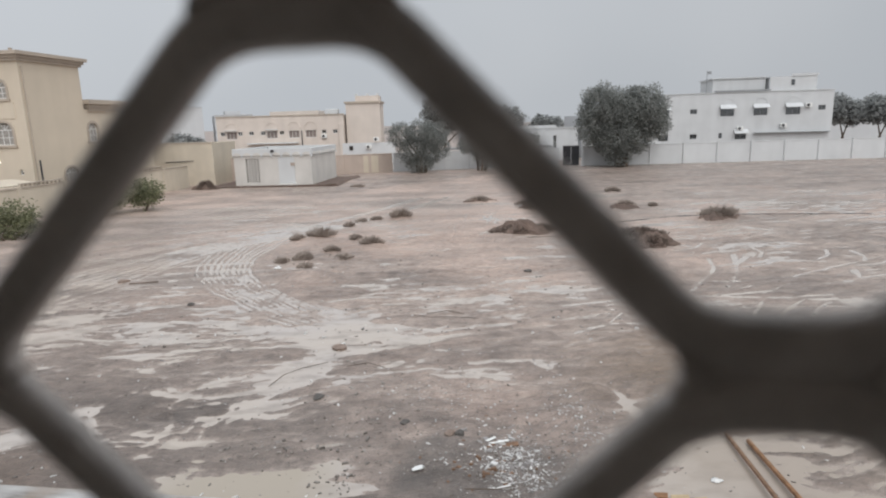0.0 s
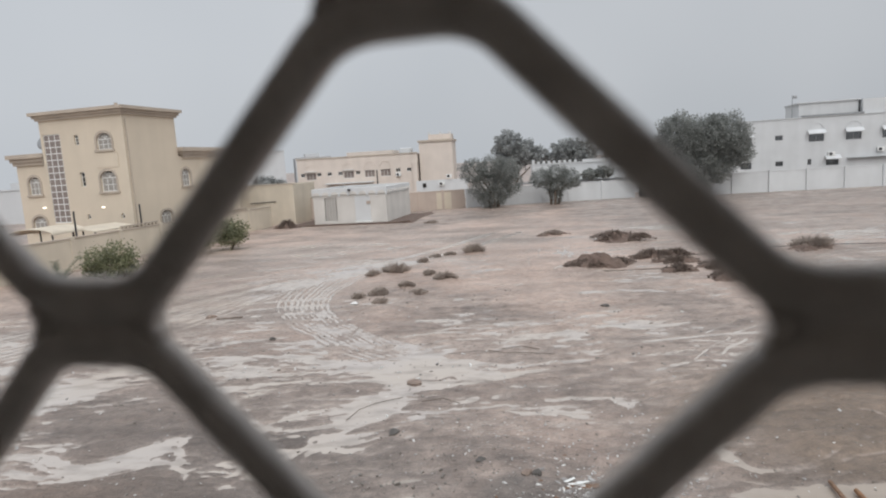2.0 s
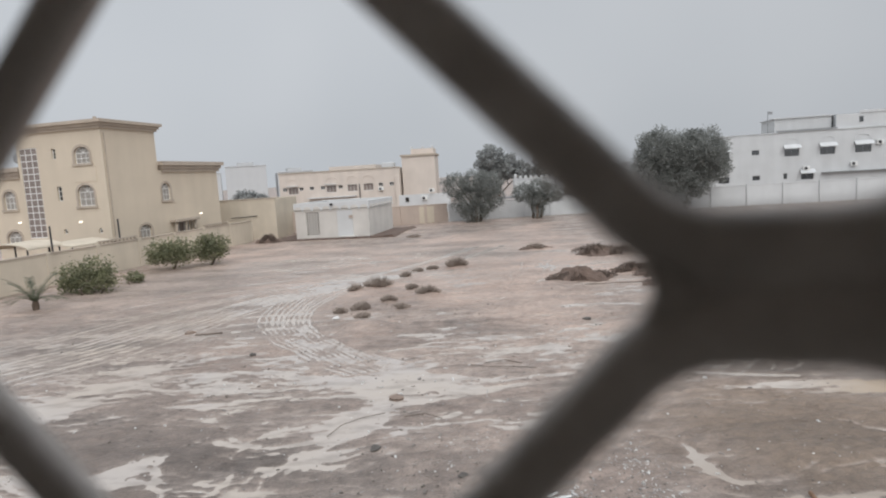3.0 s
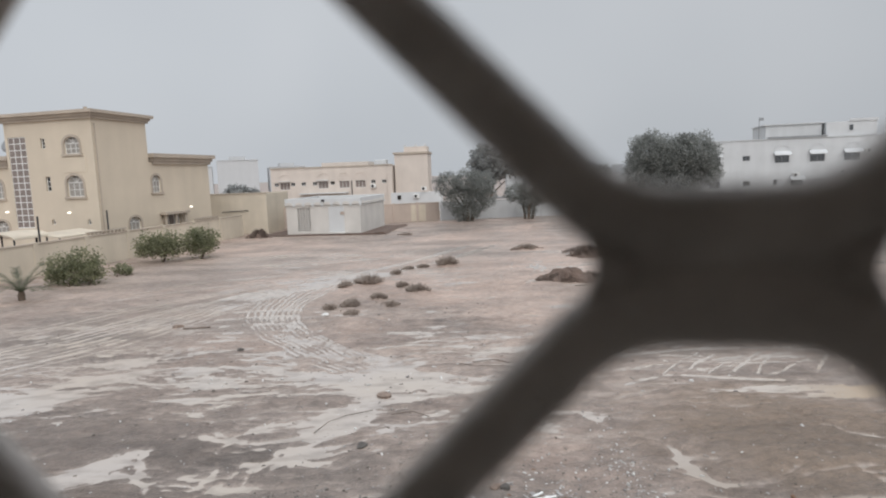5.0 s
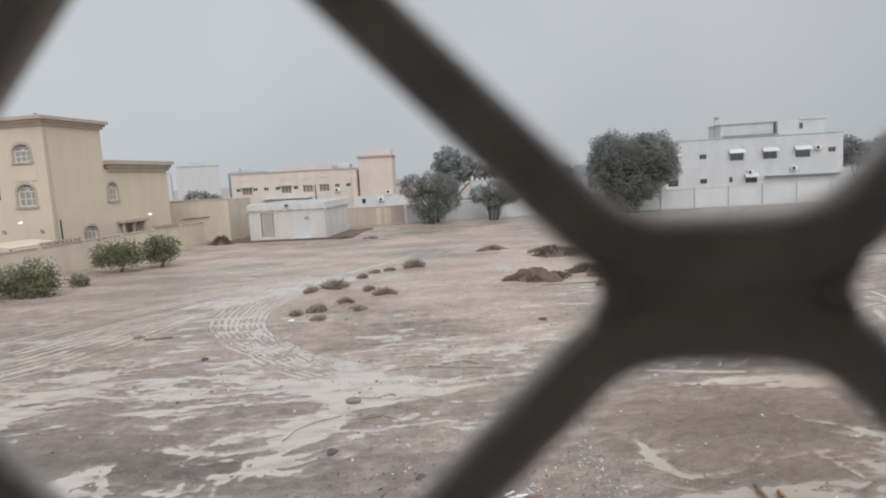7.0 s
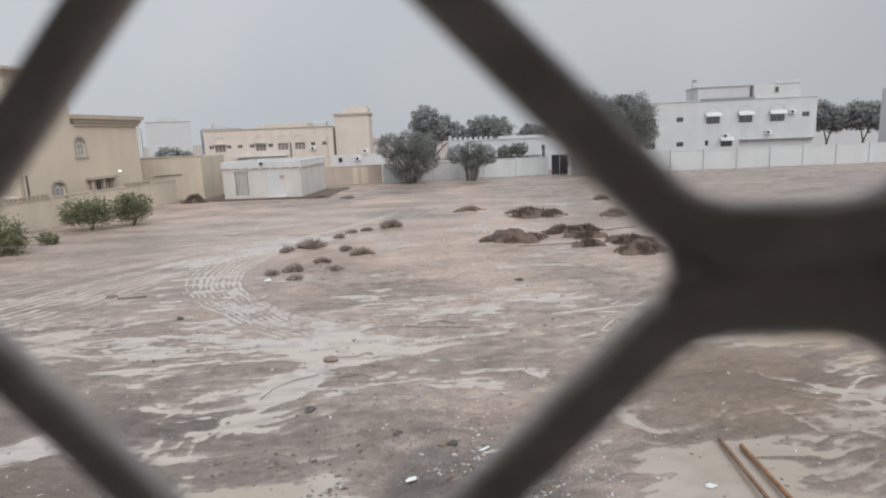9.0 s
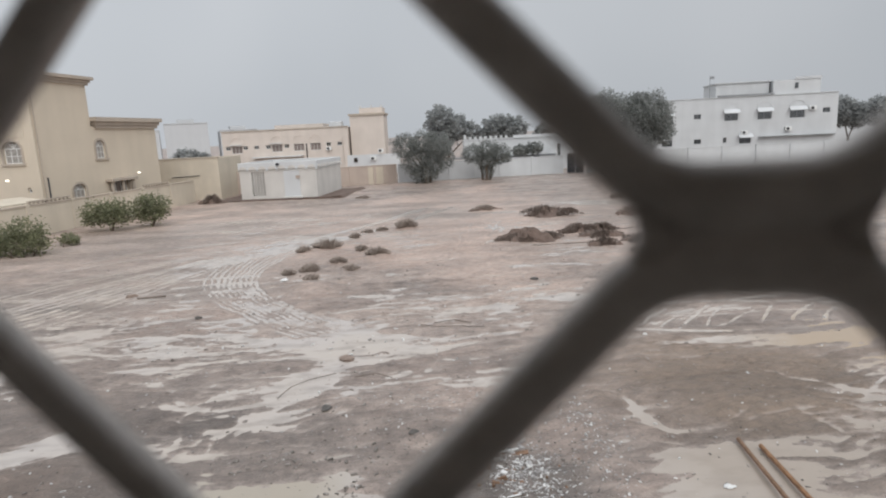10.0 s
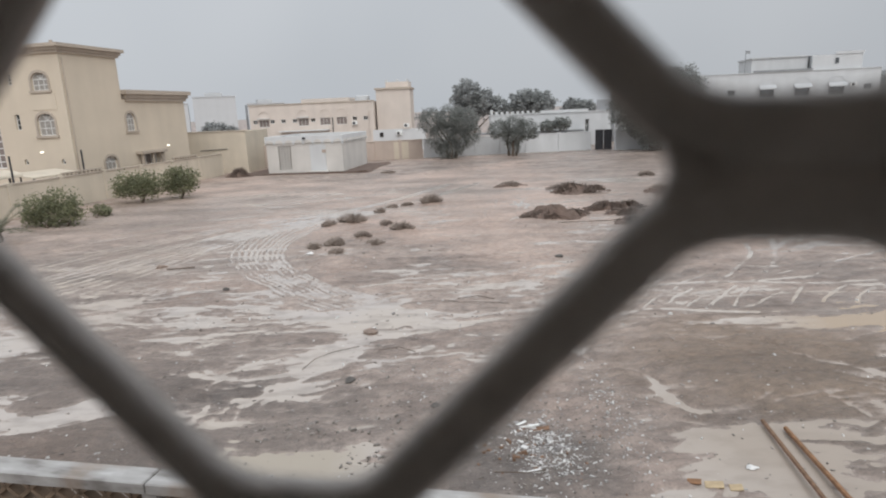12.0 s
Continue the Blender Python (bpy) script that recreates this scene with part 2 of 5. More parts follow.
LEAF_PALM = leafy("palm_leaf", (0.07, 0.085, 0.05), (0.15, 0.16, 0.10), 0.45)
DRY = leafy("dry_twig", (0.29, 0.24, 0.21), (0.47, 0.40, 0.35))
DRY_DARK = leafy("wet_brush", (0.11, 0.085, 0.07), (0.25, 0.195, 0.165))
BARK = simple("bark", (0.16, 0.12, 0.09), 0.9, vary=0.4, scale=6)
STONE = simple("brown_stone", (0.27, 0.20, 0.16), 0.7, vary=0.4, scale=8)
STONE_DARK = simple("dark_stone", (0.10, 0.088, 0.078), 0.6, vary=0.4, scale=8)
CHIP = leafy("pale_rubble", (0.17, 0.15, 0.14), (0.76, 0.75, 0.73))
CHIP_DARK = leafy("dark_rubble", (0.13, 0.115, 0.10), (0.34, 0.30, 0.27))
CARD = simple("wet_cardboard", (0.52, 0.40, 0.25), 0.8, vary=0.3, scale=6)


def lamp_material():
    m, nt, bs = material("lit_lamp")
    bs.inputs["Base Color"].default_value = (0.9, 0.9, 0.85, 1)
    bs.inputs["Emission Color"].default_value = (1, 0.95, 0.85, 1)
    bs.inputs["Emission Strength"].default_value = 1.6
    return m


LAMP = lamp_material()

# ------------------------------------------------------------------ mesh tools


def thing(name, m, label, category, group="", kind=""):
    ob = new(name)
    ob.empty_display_size = 0.2
    ob.matrix_world = m
    return tagged(ob, label, category, group, kind)


def finish(bm, name, mat, smooth=False):
    bmesh.ops.recalc_face_normals(bm, faces=bm.faces)
    me = bpy.data.meshes.new(name)
    bm.to_mesh(me)
    bm.free()
    me.materials.append(mat)
    if smooth:
        for p in me.polygons:
            p.use_smooth = True
    return me


def part(name, bm, mat, parent=None, label="", smooth=False, m=None):
    ob = new(name, finish(bm, name, mat, smooth))
    if parent is not None:
        ob.parent = parent
    if m is not None:
        ob.matrix_basis = m
    return tagged(ob, label)


def box(bm, x0, x1, y0, y1, z0, z1, m=None, bevel=0.0):
    vs = [bm.verts.new(p) for p in ((x0, y0, z0), (x1, y0, z0), (x1, y1, z0), (x0, y1, z0),
                                    (x0, y0, z1), (x1, y0, z1), (x1, y1, z1), (x0, y1, z1))]
    fs = [bm.faces.new([vs[i] for i in f]) for f in ((0, 3, 2, 1), (4, 5, 6, 7), (0, 1, 5, 4), (1, 2, 6, 5), (2, 3, 7, 6), (3, 0, 4, 7))]
    if bevel:
        es = list({e for f in fs for e in f.edges})
        r = bmesh.ops.bevel(bm, geom=es, offset=bevel, segments=1, affect="EDGES")
        vs = list({v for f in r["faces"] for v in f.verts} | {v for v in vs if v.is_valid})
    if m is not None:
        for v in vs:
            v.co = m @ v.co
    return vs


def new_box(x0, x1, y0, y1, z0, z1, m=None, bevel=0.0):
    bm = bmesh.new()
    box(bm, x0, x1, y0, y1, z0, z1, m, bevel)
    return bm


def prism(bm, outline, y0, y1, m=None):
    """An outline in x and z, drawn out from y0 to y1."""
    a = [bm.verts.new((x, y0, z)) for x, z in outline]
    b = [bm.verts.new((x, y1, z)) for x, z in outline]
    bm.faces.new(a)
    bm.faces.new(b[::-1])
    n = len(a)
    for i in range(n):
        bm.faces.new((a[i], b[i], b[(i + 1) % n], a[(i + 1) % n]))
    if m is not None:
        for v in a + b:
            v.co = m @ v.co


def tube(bm, points, radii, sides=7):
    rings = []
    for i, p in enumerate(points):
        p = Vector(p)
        d = (Vector(points[min(i + 1, len(points) - 1)]) - Vector(points[max(i - 1, 0)])).normalized()
        u = d.orthogonal().normalized()
        v = d.cross(u)
        rings.append([bm.verts.new(p + (u * math.cos(k * 2 * math.pi / sides) + v * math.sin(k * 2 * math.pi / sides)) * radii[i])
                      for k in range(sides)])
    for r0, r1 in zip(rings, rings[1:]):
        for k in range(sides):
            bm.faces.new((r0[k], r0[(k + 1) % sides], r1[(k + 1) % sides], r1[k]))
    bm.faces.new(rings[0][::-1])
    bm.faces.new(rings[-1])


def frame_of(p0, p1):
    """Wall axes: x along from p0 to p1, y outwards (to the right of that way), z up."""
    d = Vector((p1[0] - p0[0], p1[1] - p0[1], 0))
    n = d.length
    d /= n
    o = Vector((d.y, -d.x, 0))
    m = Matrix.Identity(4)
    m.col[0][:3], m.col[1][:3], m.col[2][:3], m.col[3][:3] = d, o, (0, 0, 1), (p0[0], p0[1], 0)
    return m, n


def wall_panel(bm, m, length, z0, z1, thick, openings=()):
    """A slab of wall with openings (s0, s1, z0, z1) cut through it."""
    ss = sorted({0.0, length, *[v for o in openings for v in o[:2]]})
    zs = sorted({z0, z1, *[v for o in openings for v in o[2:]]})
    cache = {}

    def v(i, k, y):
        if (i, k, y) not in cache:
            cache[i, k, y] = bm.verts.new(m @ Vector((ss[i], y, zs[k])))
        return cache[i, k, y]

    def solid(i, k):
        if i < 0 or k < 0 or i >= len(ss) - 1 or k >= len(zs) - 1:
            return False
        s, z = (ss[i] + ss[i + 1]) / 2, (zs[k] + zs[k + 1]) / 2
        return not any(o[0] < s < o[1] and o[2] < z < o[3] for o in openings)

    t = -thick
    for i in range(len(ss) - 1):
        for k in range(len(zs) - 1):
            if not solid(i, k):
                continue
            bm.faces.new((v(i, k, 0), v(i + 1, k, 0), v(i + 1, k + 1, 0), v(i, k + 1, 0)))
            bm.faces.new((v(i, k + 1, t), v(i + 1, k + 1, t), v(i + 1, k, t), v(i, k, t)))
            if not solid(i - 1, k):
                bm.faces.new((v(i, k, 0), v(i, k + 1, 0), v(i, k + 1, t), v(i, k, t)))
            if not solid(i + 1, k):
                bm.faces.new((v(i + 1, k, 0), v(i + 1, k, t), v(i + 1, k + 1, t), v(i + 1, k + 1, 0)))
            if not solid(i, k - 1):
                bm.faces.new((v(i, k, 0), v(i, k, t), v(i + 1, k, t), v(i + 1, k, 0)))
            if not solid(i, k + 1):
                bm.faces.new((v(i, k + 1, 0), v(i + 1, k + 1, 0), v(i + 1, k + 1, t), v(i, k + 1, t)))


def arch_points(s0, s1, spring, rise, n=10):
    c, r = (s0 + s1) / 2, (s1 - s0) / 2
    return [(c + r * math.cos(a), spring + rise * math.sin(a)) for a in [math.pi * i / n for i in range(n + 1)]]


def window(parent, m, s0, s1, z0, z1, cols=3, rows=2, rise=0.0, depth=0.14, trim=None, trim_w=0.18, frame_mat=None, bar=0.05, pane_mat=None):
    """A window in a wall's axes m: frame with glazing bars, a pane, and for an arch its head and surround."""
    frame_mat = frame_mat or WHITE_PAINT
    spring = z1 - rise
    bm = bmesh.new()
    y0, y1 = -depth - 0.05, -depth
    b = bar
    for a0, a1, c0, c1 in ((s0, s0 + b, z0, spring), (s1 - b, s1, z0, spring), (s0 + b, s1 - b, z0, z0 + b)):
        box(bm, a0, a1, y0, y1, c0, c1, m)
    if not rise:
        box(bm, s0 + b, s1 - b, y0, y1, z1 - b, z1, m)
    for i in range(1, cols):
        s = s0 + (s1 - s0) * i / cols
        box(bm, s - b * 0.4, s + b * 0.4, y0 + 0.006, y1 - 0.006, z0 + b, spring if rise else z1 - b, m)
    for i in range(1, rows):
        z = z0 + (spring - z0) * i / rows
        box(bm, s0 + b, s1 - b, y0 + 0.012, y1 - 0.012, z - b * 0.4, z + b * 0.4, m)
    if rise:
        box(bm, s0 + b, s1 - b, y0, y1, spring - b * 0.6, spring + b * 0.6, m)
        outer = arch_points(s0, s1, spring, rise)
        inner = arch_points(s0 + b, s1 - b, spring, rise - b)
        for (o0, o1, i0, i1) in zip(outer, outer[1:], inner, inner[1:]):
            prism(bm, [o0, o1, i1, i0], y0, y1, m)
        c = (s0 + s1) / 2
        for a in (0.32, 0.5, 0.68):
            e = (c + (s1 - s0) / 2 * 0.95 * math.cos(math.pi * a), spring + (rise - b * 0.5) * math.sin(math.pi * a))
            d = Vector((e[0] - c, e[1] - spring)).normalized() * b * 0.35
            prism(bm, [(c + d.y, spring - d.x), (e[0] + d.y, e[1] - d.x), (e[0] - d.y, e[1] + d.x), (c - d.y, spring + d.x)], y0 + 0.01, y1 - 0.01, m)
    win = part("window", bm, frame_mat, parent)
    part("pane", new_box(s0 + b * 0.5, s1 - b * 0.5, y0 + 0.02, y0 + 0.028, z0 + b * 0.5, z1 - b * 0.5 if not rise else spring + rise * 0.7, m), pane_mat or GLASS, win)
    if rise:
        bm = bmesh.new()
        pts = arch_points(s0, s1, spring, rise)
        half = len(pts) // 2
        for side in (pts[:half + 1], pts[half:]):
            cx = s1 if side is not pts[half:] and side[0][0] > (s0 + s1) / 2 else s0
            for q0, q1 in zip(side, side[1:]):
                prism(bm, [q0, (q0[0], z1 + 0.001), (q1[0], z1 + 0.001), q1] if abs(q0[1] - z1) > 1e-4 and abs(q1[1] - z1) > 1e-4 else
                      ([q0, (q0[0], z1 + 0.001), q1] if abs(q1[1] - z1) <= 1e-4 else [q0, (q1[0], z1 + 0.001), q1]), -depth - 0.12, 0.0, m)
        part("arch_head", bm, trim or VILLA, win)
    if trim:
        bm = bmesh.new()
        w = trim_w
        box(bm, s0 - w, s0, 0.0, 0.05, z0, spring, m)
        box(bm, s1, s1 + w, 0.0, 0.05, z0, spring, m)
        box(bm, s0 - w - 0.06, s1 + w + 0.06, 0.0, 0.12, z0 - w * 0.9, z0, m)
        if rise:
            outer = arch_points(s0 - w, s1 + w, spring, rise + w)
            inner = arch_points(s0, s1, spring, rise)
            for (o0, o1, i0, i1) in zip(outer, outer[1:], inner, inner[1:]):
                prism(bm, [o0, o1, i1, i0], 0.0, 0.05, m)
        else:
            box(bm, s0 - w, s1 + w, 0.0, 0.05, z1, z1 + w * 0.8, m)
        part("surround", bm, trim, win)
    return win


def cornice(bm, x0, x1, y0, y1, z0, z1, over):
    """A stepped cornice round a block."""
    steps = ((0.0, 0.30, 0.35), (0.30, 0.62, 0.62), (0.62, 1.0, 1.0))
    h = z1 - z0
    for a, b, k in steps:
        o = over * k
        box(bm, x0 - o, x1 + o, y0 - o, y1 + o, z0 + a * h, z0 + b * h)

# ------------------------------------------------------------------ ground
TABLES = [np.random.RandomState(40 + i).rand(256, 256) * 2 - 1 for i in range(6)]


def field(x, y, size, k):
    """Smooth noise of a given grain in metres, -1 to 1."""
    tb = TABLES[k]
    u, v = np.asarray(x) / size + 71.3, np.asarray(y) / size + 37.7
    i, j = np.floor(u).astype(int), np.floor(v).astype(int)
    fu, fv = u - i, v - j
    fu, fv = fu * fu * (3 - 2 * fu), fv * fv * (3 - 2 * fv)
    a, b = tb[i % 256, j % 256], tb[(i + 1) % 256, j % 256]
    c, d = tb[i % 256, (j + 1) % 256], tb[(i + 1) % 256, (j + 1) % 256]
    return (a * (1 - fu) + b * fu) * (1 - fv) + (c * (1 - fu) + d * fu) * fv


# x, y, half length, half width, turn in degrees, height
NEAR_HOLLOWS = (
    (-2.5, 15.9, 1.9, 1, -12, -0.1), (-3.7, 13.6, 0.55, 1.9, -8, -0.075), (-2.9, 17.4, 1.5, 0.45, -8, -0.06), (-0.6, 15.6, 1, 0.35, 8, -0.06),
    (0.9, 16.4, 1.5, 0.3, 14, -0.05), (1.9, 17.3, 1.2, 0.28, 12, -0.05), (-3.6, 8.8, 1.5, 0.55, -5, -0.12), (3.9, 9, 1.5, 0.9, 10, -0.07),
    (9.4, 15.1, 1.9, 0.5, 0, -0.12), (-1.5, 19.5, 2, 0.4, 0, -0.04), (2, 22, 2.4, 0.4, 0, -0.04), (5.6, 8.8, 2, 1, 0, -0.05),
    (8.6, 11, 2.4, 1, 0, -0.03), (4, 20, 2.4, 0.35, 0, -0.05),
)
MIDDLE_HOLLOWS = (
    (11.6, 46.0, 2.6, 1.6, 0, -0.09),
    (7.4, 17.3, 2.9, 0.95, 0, -0.03), (11.4, 17.4, 2.2, 0.9, 4, -0.03),
    (-3, 21.5, 2, 0.35, 0, -0.05), (3, 25, 2.4, 0.4, 0, -0.05), (12, 23, 2.6, 0.4, 8, -0.06),
)
LEFT_HOLLOWS = (
    (-12.7, 14.6, 1.3, 1.1, 0, -0.09), (-13.6, 22.8, 2.2, 0.4, 0, -0.06), (-12.4, 18.3, 1.2, 0.35, 10, -0.06),
    (-8.5, 14.6, 0.9, 0.3, 0, -0.05), (-7.2, 18.6, 1.8, 0.5, 15, -0.05), (-17, 23, 3, 0.5, 10, -0.05), (-19, 18.5, 2.6, 0.6, 10, -0.06),
    (-15.5, 20.4, 2, 0.35, 12, -0.05), (-10.8, 16.9, 1.8, 0.35, 5, -0.05), (-17.5, 26, 2.6, 0.4, 12, -0.05), (-13.5, 31.5, 2.2, 0.4, 10, -0.05),
    (-8.2, 10.9, 0.7, 0.28, 40, -0.09), (-12.3, 14.7, 0.9, 0.5, 10, -0.08), (-12, 16.1, 1.1, 0.3, 14, -0.07), (-11.2, 18.3, 0.9, 0.3, 12, -0.06),
    (-9.3, 23.2, 0.9, 0.9, 0, -0.035),
)
MUD_RISES = (
    (-24, 40, 5, 12, 0, 0.1), (-20, 29, 6, 3, 0, 0.04),
    (-8.8, 13.4, 2.6, 1.8, 0, 0.03), (1, 8.9, 1.6, 1.4, 0, 0.09), (-0.4, 11.4, 1.9, 1.2, 30, 0.06), (2.4, 11.4, 0.6, 1.6, -35, 0.05),
    (-7.4, 8.6, 2.8, 1.1, 0, 0.08), (6.2, 12.8, 2.6, 1.9, 0, 0.06), (-9, 12.6, 2, 0.7, 10, 0.05),
)
SAND_HUMPS = (
    (-5.4, 22.6, 1.2, 0.7, 0, 0.22), (-5.2, 27.6, 2.6, 2.4, 0, 0.08), (-6, 30.6, 1.2, 0.7, 0, 0.07), (-3.6, 28.3, 1.1, 0.5, 0, 0.15),
    (-2.8, 37.3, 1.3, 0.6, 0, 0.2), (1.2, 30, 3, 6, 0, 0.06), (11.4, 38.6, 0.9, 0.7, 0, 0.3), (2.6, 44.2, 1.2, 0.6, 0, 0.22),
    (15.3, 33.7, 1.5, 0.8, 0, 0.25), (12.9, 48.4, 0.9, 0.6, 0, 0.2), (-16, 56.6, 7, 1.1, 0, 0.25), (-9.6, 63, 0.8, 4, 0, 0.3),
    (-11.5, 35, 1.3, 0.4, 0, 0.1), (-8, 44, 1.2, 0.4, 0, 0.1), (9, 21.5, 4, 2.6, 0, 0.07),
)
RELIEF = NEAR_HOLLOWS + MIDDLE_HOLLOWS + LEFT_HOLLOWS + MUD_RISES + SAND_HUMPS
TRACK = 0.085
# wheel ruts: points on the ground, half width, depth
TURN_OUT = ((-9.3, 34.9), (-10.6, 32.4), (-10.95, 29.5), (-10.7, 26.4), (-10.2, 24.2), (-9.2, 22.2), (-8.1, 20.7), (-6.9, 19.4), (-5.8, 18.0), (-4.6, 16.9))
TURN_IN = ((-6.4, 33.4), (-7.55, 31.5), (-8.25, 29.0), (-8.4, 26.5), (-8.1, 24.4), (-7.3, 22.6), (-6.1, 20.8), (-4.8, 19.5), (-3.7, 18.4), (-2.5, 17.7))
LEFT_OUT = ((-6.6, 35.0), (-8.9, 32.8), (-11.5, 30.6), (-13.2, 27.6), (-14.8, 24.6), (-16.2, 21.4), (-18.4, 18.2))
LEFT_IN = ((-5.6, 34.4), (-8.2, 31.6), (-10.3, 29.0), (-11.4, 26.2), (-12.4, 22.8), (-13.6, 19.6), (-15.4, 17.0))


def between(a, b, t, wave):
    return [(p[0] * (1 - t) + q[0] * t + wave * math.sin(3 * i + 9 * t), p[1] * (1 - t) + q[1] * t) for i, (p, q) in enumerate(zip(a, b))]


RUTS = tuple((between(TURN_OUT, TURN_IN, t, 0.05), w, TRACK)
             for t, w in ((0.0, 0.06), (0.13, 0.05), (0.25, 0.07), (0.37, 0.06), (0.48, 0.07), (0.58, 0.05), (0.69, 0.07), (0.79, 0.05), (0.89, 0.07), (1.0, 0.06)))
RUTS += tuple((between(LEFT_OUT, LEFT_IN, t, 0.05), w, TRACK)
              for t, w in ((-0.9, 0.09), (-0.7, 0.12), (-0.5, 0.08), (-0.1, 0.12), (0.06, 0.15), (0.22, 0.09), (0.38, 0.12), (0.55, 0.15), (0.72, 0.09), (0.88, 0.16), (1.08, 0.08)))
RUTS += (([(-9.0, 36.2), (-11.5, 35.3), (-14.4, 34.0), (-17.0, 32.6), (-18.8, 30.1)], 0.10, TRACK),
         ([(-9.5, 34.6), (-13.0, 32.6), (-16.5, 30.4), (-19.5, 27.4)], 0.09, TRACK))
RUTS += (
    ([(-6.5, 34.2), (-3.3, 39.3), (0.5, 48.0), (6.2, 61.2)], 0.2, TRACK),
    ([(-8.3, 34.2), (-5.1, 39.8), (-1.4, 48.6), (4.2, 62.2)], 0.2, TRACK),
)
# wheel lines across the near right
RUTS += (
    ([(3.6, 18.1), (6.3, 18.75), (8.6, 18.7), (10.4, 18.4), (12.6, 18.6), (17.0, 18.9)], 0.10, TRACK),
    ([(3.2, 15.5), (4.8, 16.3), (6.9, 15.9), (9.5, 15.9), (11.1, 16.3), (15.0, 16.6)], 0.10, TRACK),
    ([(8.9, 18.8), (11.9, 19.5), (13.5, 20.1), (17.0, 21.4)], 0.09, TRACK),
    ([(9.0, 19.7), (11.6, 20.6), (14.8, 22.3), (18.0, 24.0)], 0.08, TRACK),
    ([(5.0, 17.6), (7.4, 17.3), (9.4, 17.5), (12.0, 17.3)], 0.05, TRACK),
    ([(11.9, 24.6), (11.2, 23.0), (10.4, 21.2), (9.1, 19.2)], 0.13, TRACK),
    ([(10.6, 24.0), (10.0, 22.2), (8.8, 20.4), (7.9, 19.2)], 0.10, TRACK),
)
# runnels that drain the near mud
RUTS += (
    ([(7.5, 11.6), (8.4, 10.8), (10.5, 11.2), (12.5, 12.4)], 0.12, 0.08),
    ([(6.8, 12.0), (7.6, 10.4), (8.4, 9.0)], 0.10, 0.08),
    ([(8.2, 12.2), (8.9, 10.6), (9.6, 9.2)], 0.10, 0.08),
)
RUTS += (
    ([(0.6, 13.9), (2.0, 13.8), (2.7, 12.7), (3.4, 11.4), (4.0, 10.2)], 0.11, 0.10),
    ([(-6.4, 9.2), (-6.7, 10.2), (-7.35, 11.5), (-7.25, 12.2), (-6.8, 13.1)], 0.08, 0.05),
    ([(-5.7, 10.2), (-5.75, 11.2), (-5.6, 12.5), (-5.1, 13.4)], 0.09, 0.05),
    ([(-5.5, 9.6), (-5.3, 10.6), (-5.1, 11.8)], 0.07, 0.05),
    ([(-3.8, 9.2), (-3.95, 10.2), (-4.45, 11.0), (-4.2, 11.8), (-3.7, 12.2)], 0.09, 0.06),
    ([(-4.7, 9.0), (-4.6, 10.0), (-4.9, 10.9), (-4.5, 11.9)], 0.07, 0.05),
    ([(6.2, 14.2), (7.4, 12.6), (9.4, 11.6), (12.0, 11.6)], 0.10, 0.08),
    ([(5.6, 12.6), (6.6, 11.4), (7.0, 10.2)], 0.09, 0.08),
    ([(3.4, 13.2), (5.0, 13.6), (7.2, 13.3)], 0.08, 0.07),
)


rnd_pit = random.Random(77)
for k in range(26):
    px, py, turn = rnd_pit.uniform(-1.2, 2.6), rnd_pit.uniform(26.0, 35.0), rnd_pit.uniform(-0.5, 0.5)
    RUTS += (([(px, py), (px + 0.25 * math.cos(turn + 1.2), py + 0.45 * math.sin(turn + 1.2)), (px + 0.6 * math.cos(turn), py + 0.9 * math.sin(turn + 1.2))], 0.13, 0.05),)
for px in (2.0, 2.5, 0.6):
    RUTS += (([(px - 0.3, 29.5), (px, 32.3), (px + 0.3, 35.5), (px + 0.7, 38.6)], 0.10, 0.05),)
# swirls of wheel marks on the far right
for k in range(14):
    px, py, turn = rnd_pit.uniform(8.5, 17.0), rnd_pit.uniform(19.5, 26.0), rnd_pit.uniform(-0.2, 1.3)
    c, q = math.cos(turn), math.sin(turn)
    RUTS += (([(px, py), (px + 0.8 * c, py + 0.8 * q), (px + 1.4 * c - 0.25 * q, py + 1.4 * q + 0.25 * c), (px + 2.1 * c - 0.7 * q, py + 2.1 * q + 0.7 * c)], rnd_pit.uniform(0.06, 0.12), TRACK),)
# short cross marks where a loader turned
for k in range(4):
    RUTS += (([(-11.9 + 0.66 * k, 24.9 - 1.1 * k), (-10.4 + 0.46 * k, 25.3 - 1.2 * k), (-8.45 + 0.28 * k, 25.5 - 1.2 * k)], 0.17, TRACK),)
# broken ladder of tread marks between two wheel lines
for k, (shift, lean, half) in enumerate(((0.0, 1.3, 0.035), (0.6, 1.1, 0.05), (1.2, 1.5, 0.035), (1.9, 1.2, 0.045), (2.5, 1.0, 0.035), (3.2, 1.4, 0.04), (4.0, 1.2, 0.055), (4.9, 1.3, 0.05), (5.8, 1.2, 0.06))):
    top = 18.4 - 0.25 * (k % 3)
    RUTS += (([(4.6 + shift, 16.4 + 0.15 * (k % 2)), (4.6 + shift + lean * 0.5, 17.3), (4.6 + shift + lean * 1.2, top)], half, TRACK),)
for shift, lean, half in ((0.0, 0.9, 0.05), (0.9, 1.2, 0.06), (2.2, 1.0, 0.05), (3.1, 1.4, 0.06), (4.6, 1.1, 0.05), (5.4, 1.5, 0.05)):
    RUTS += (([(5.6 + shift, 18.9), (5.6 + shift + lean * 0.6, 19.4), (5.6 + shift + lean * 1.3, 20.0)], half, TRACK),)


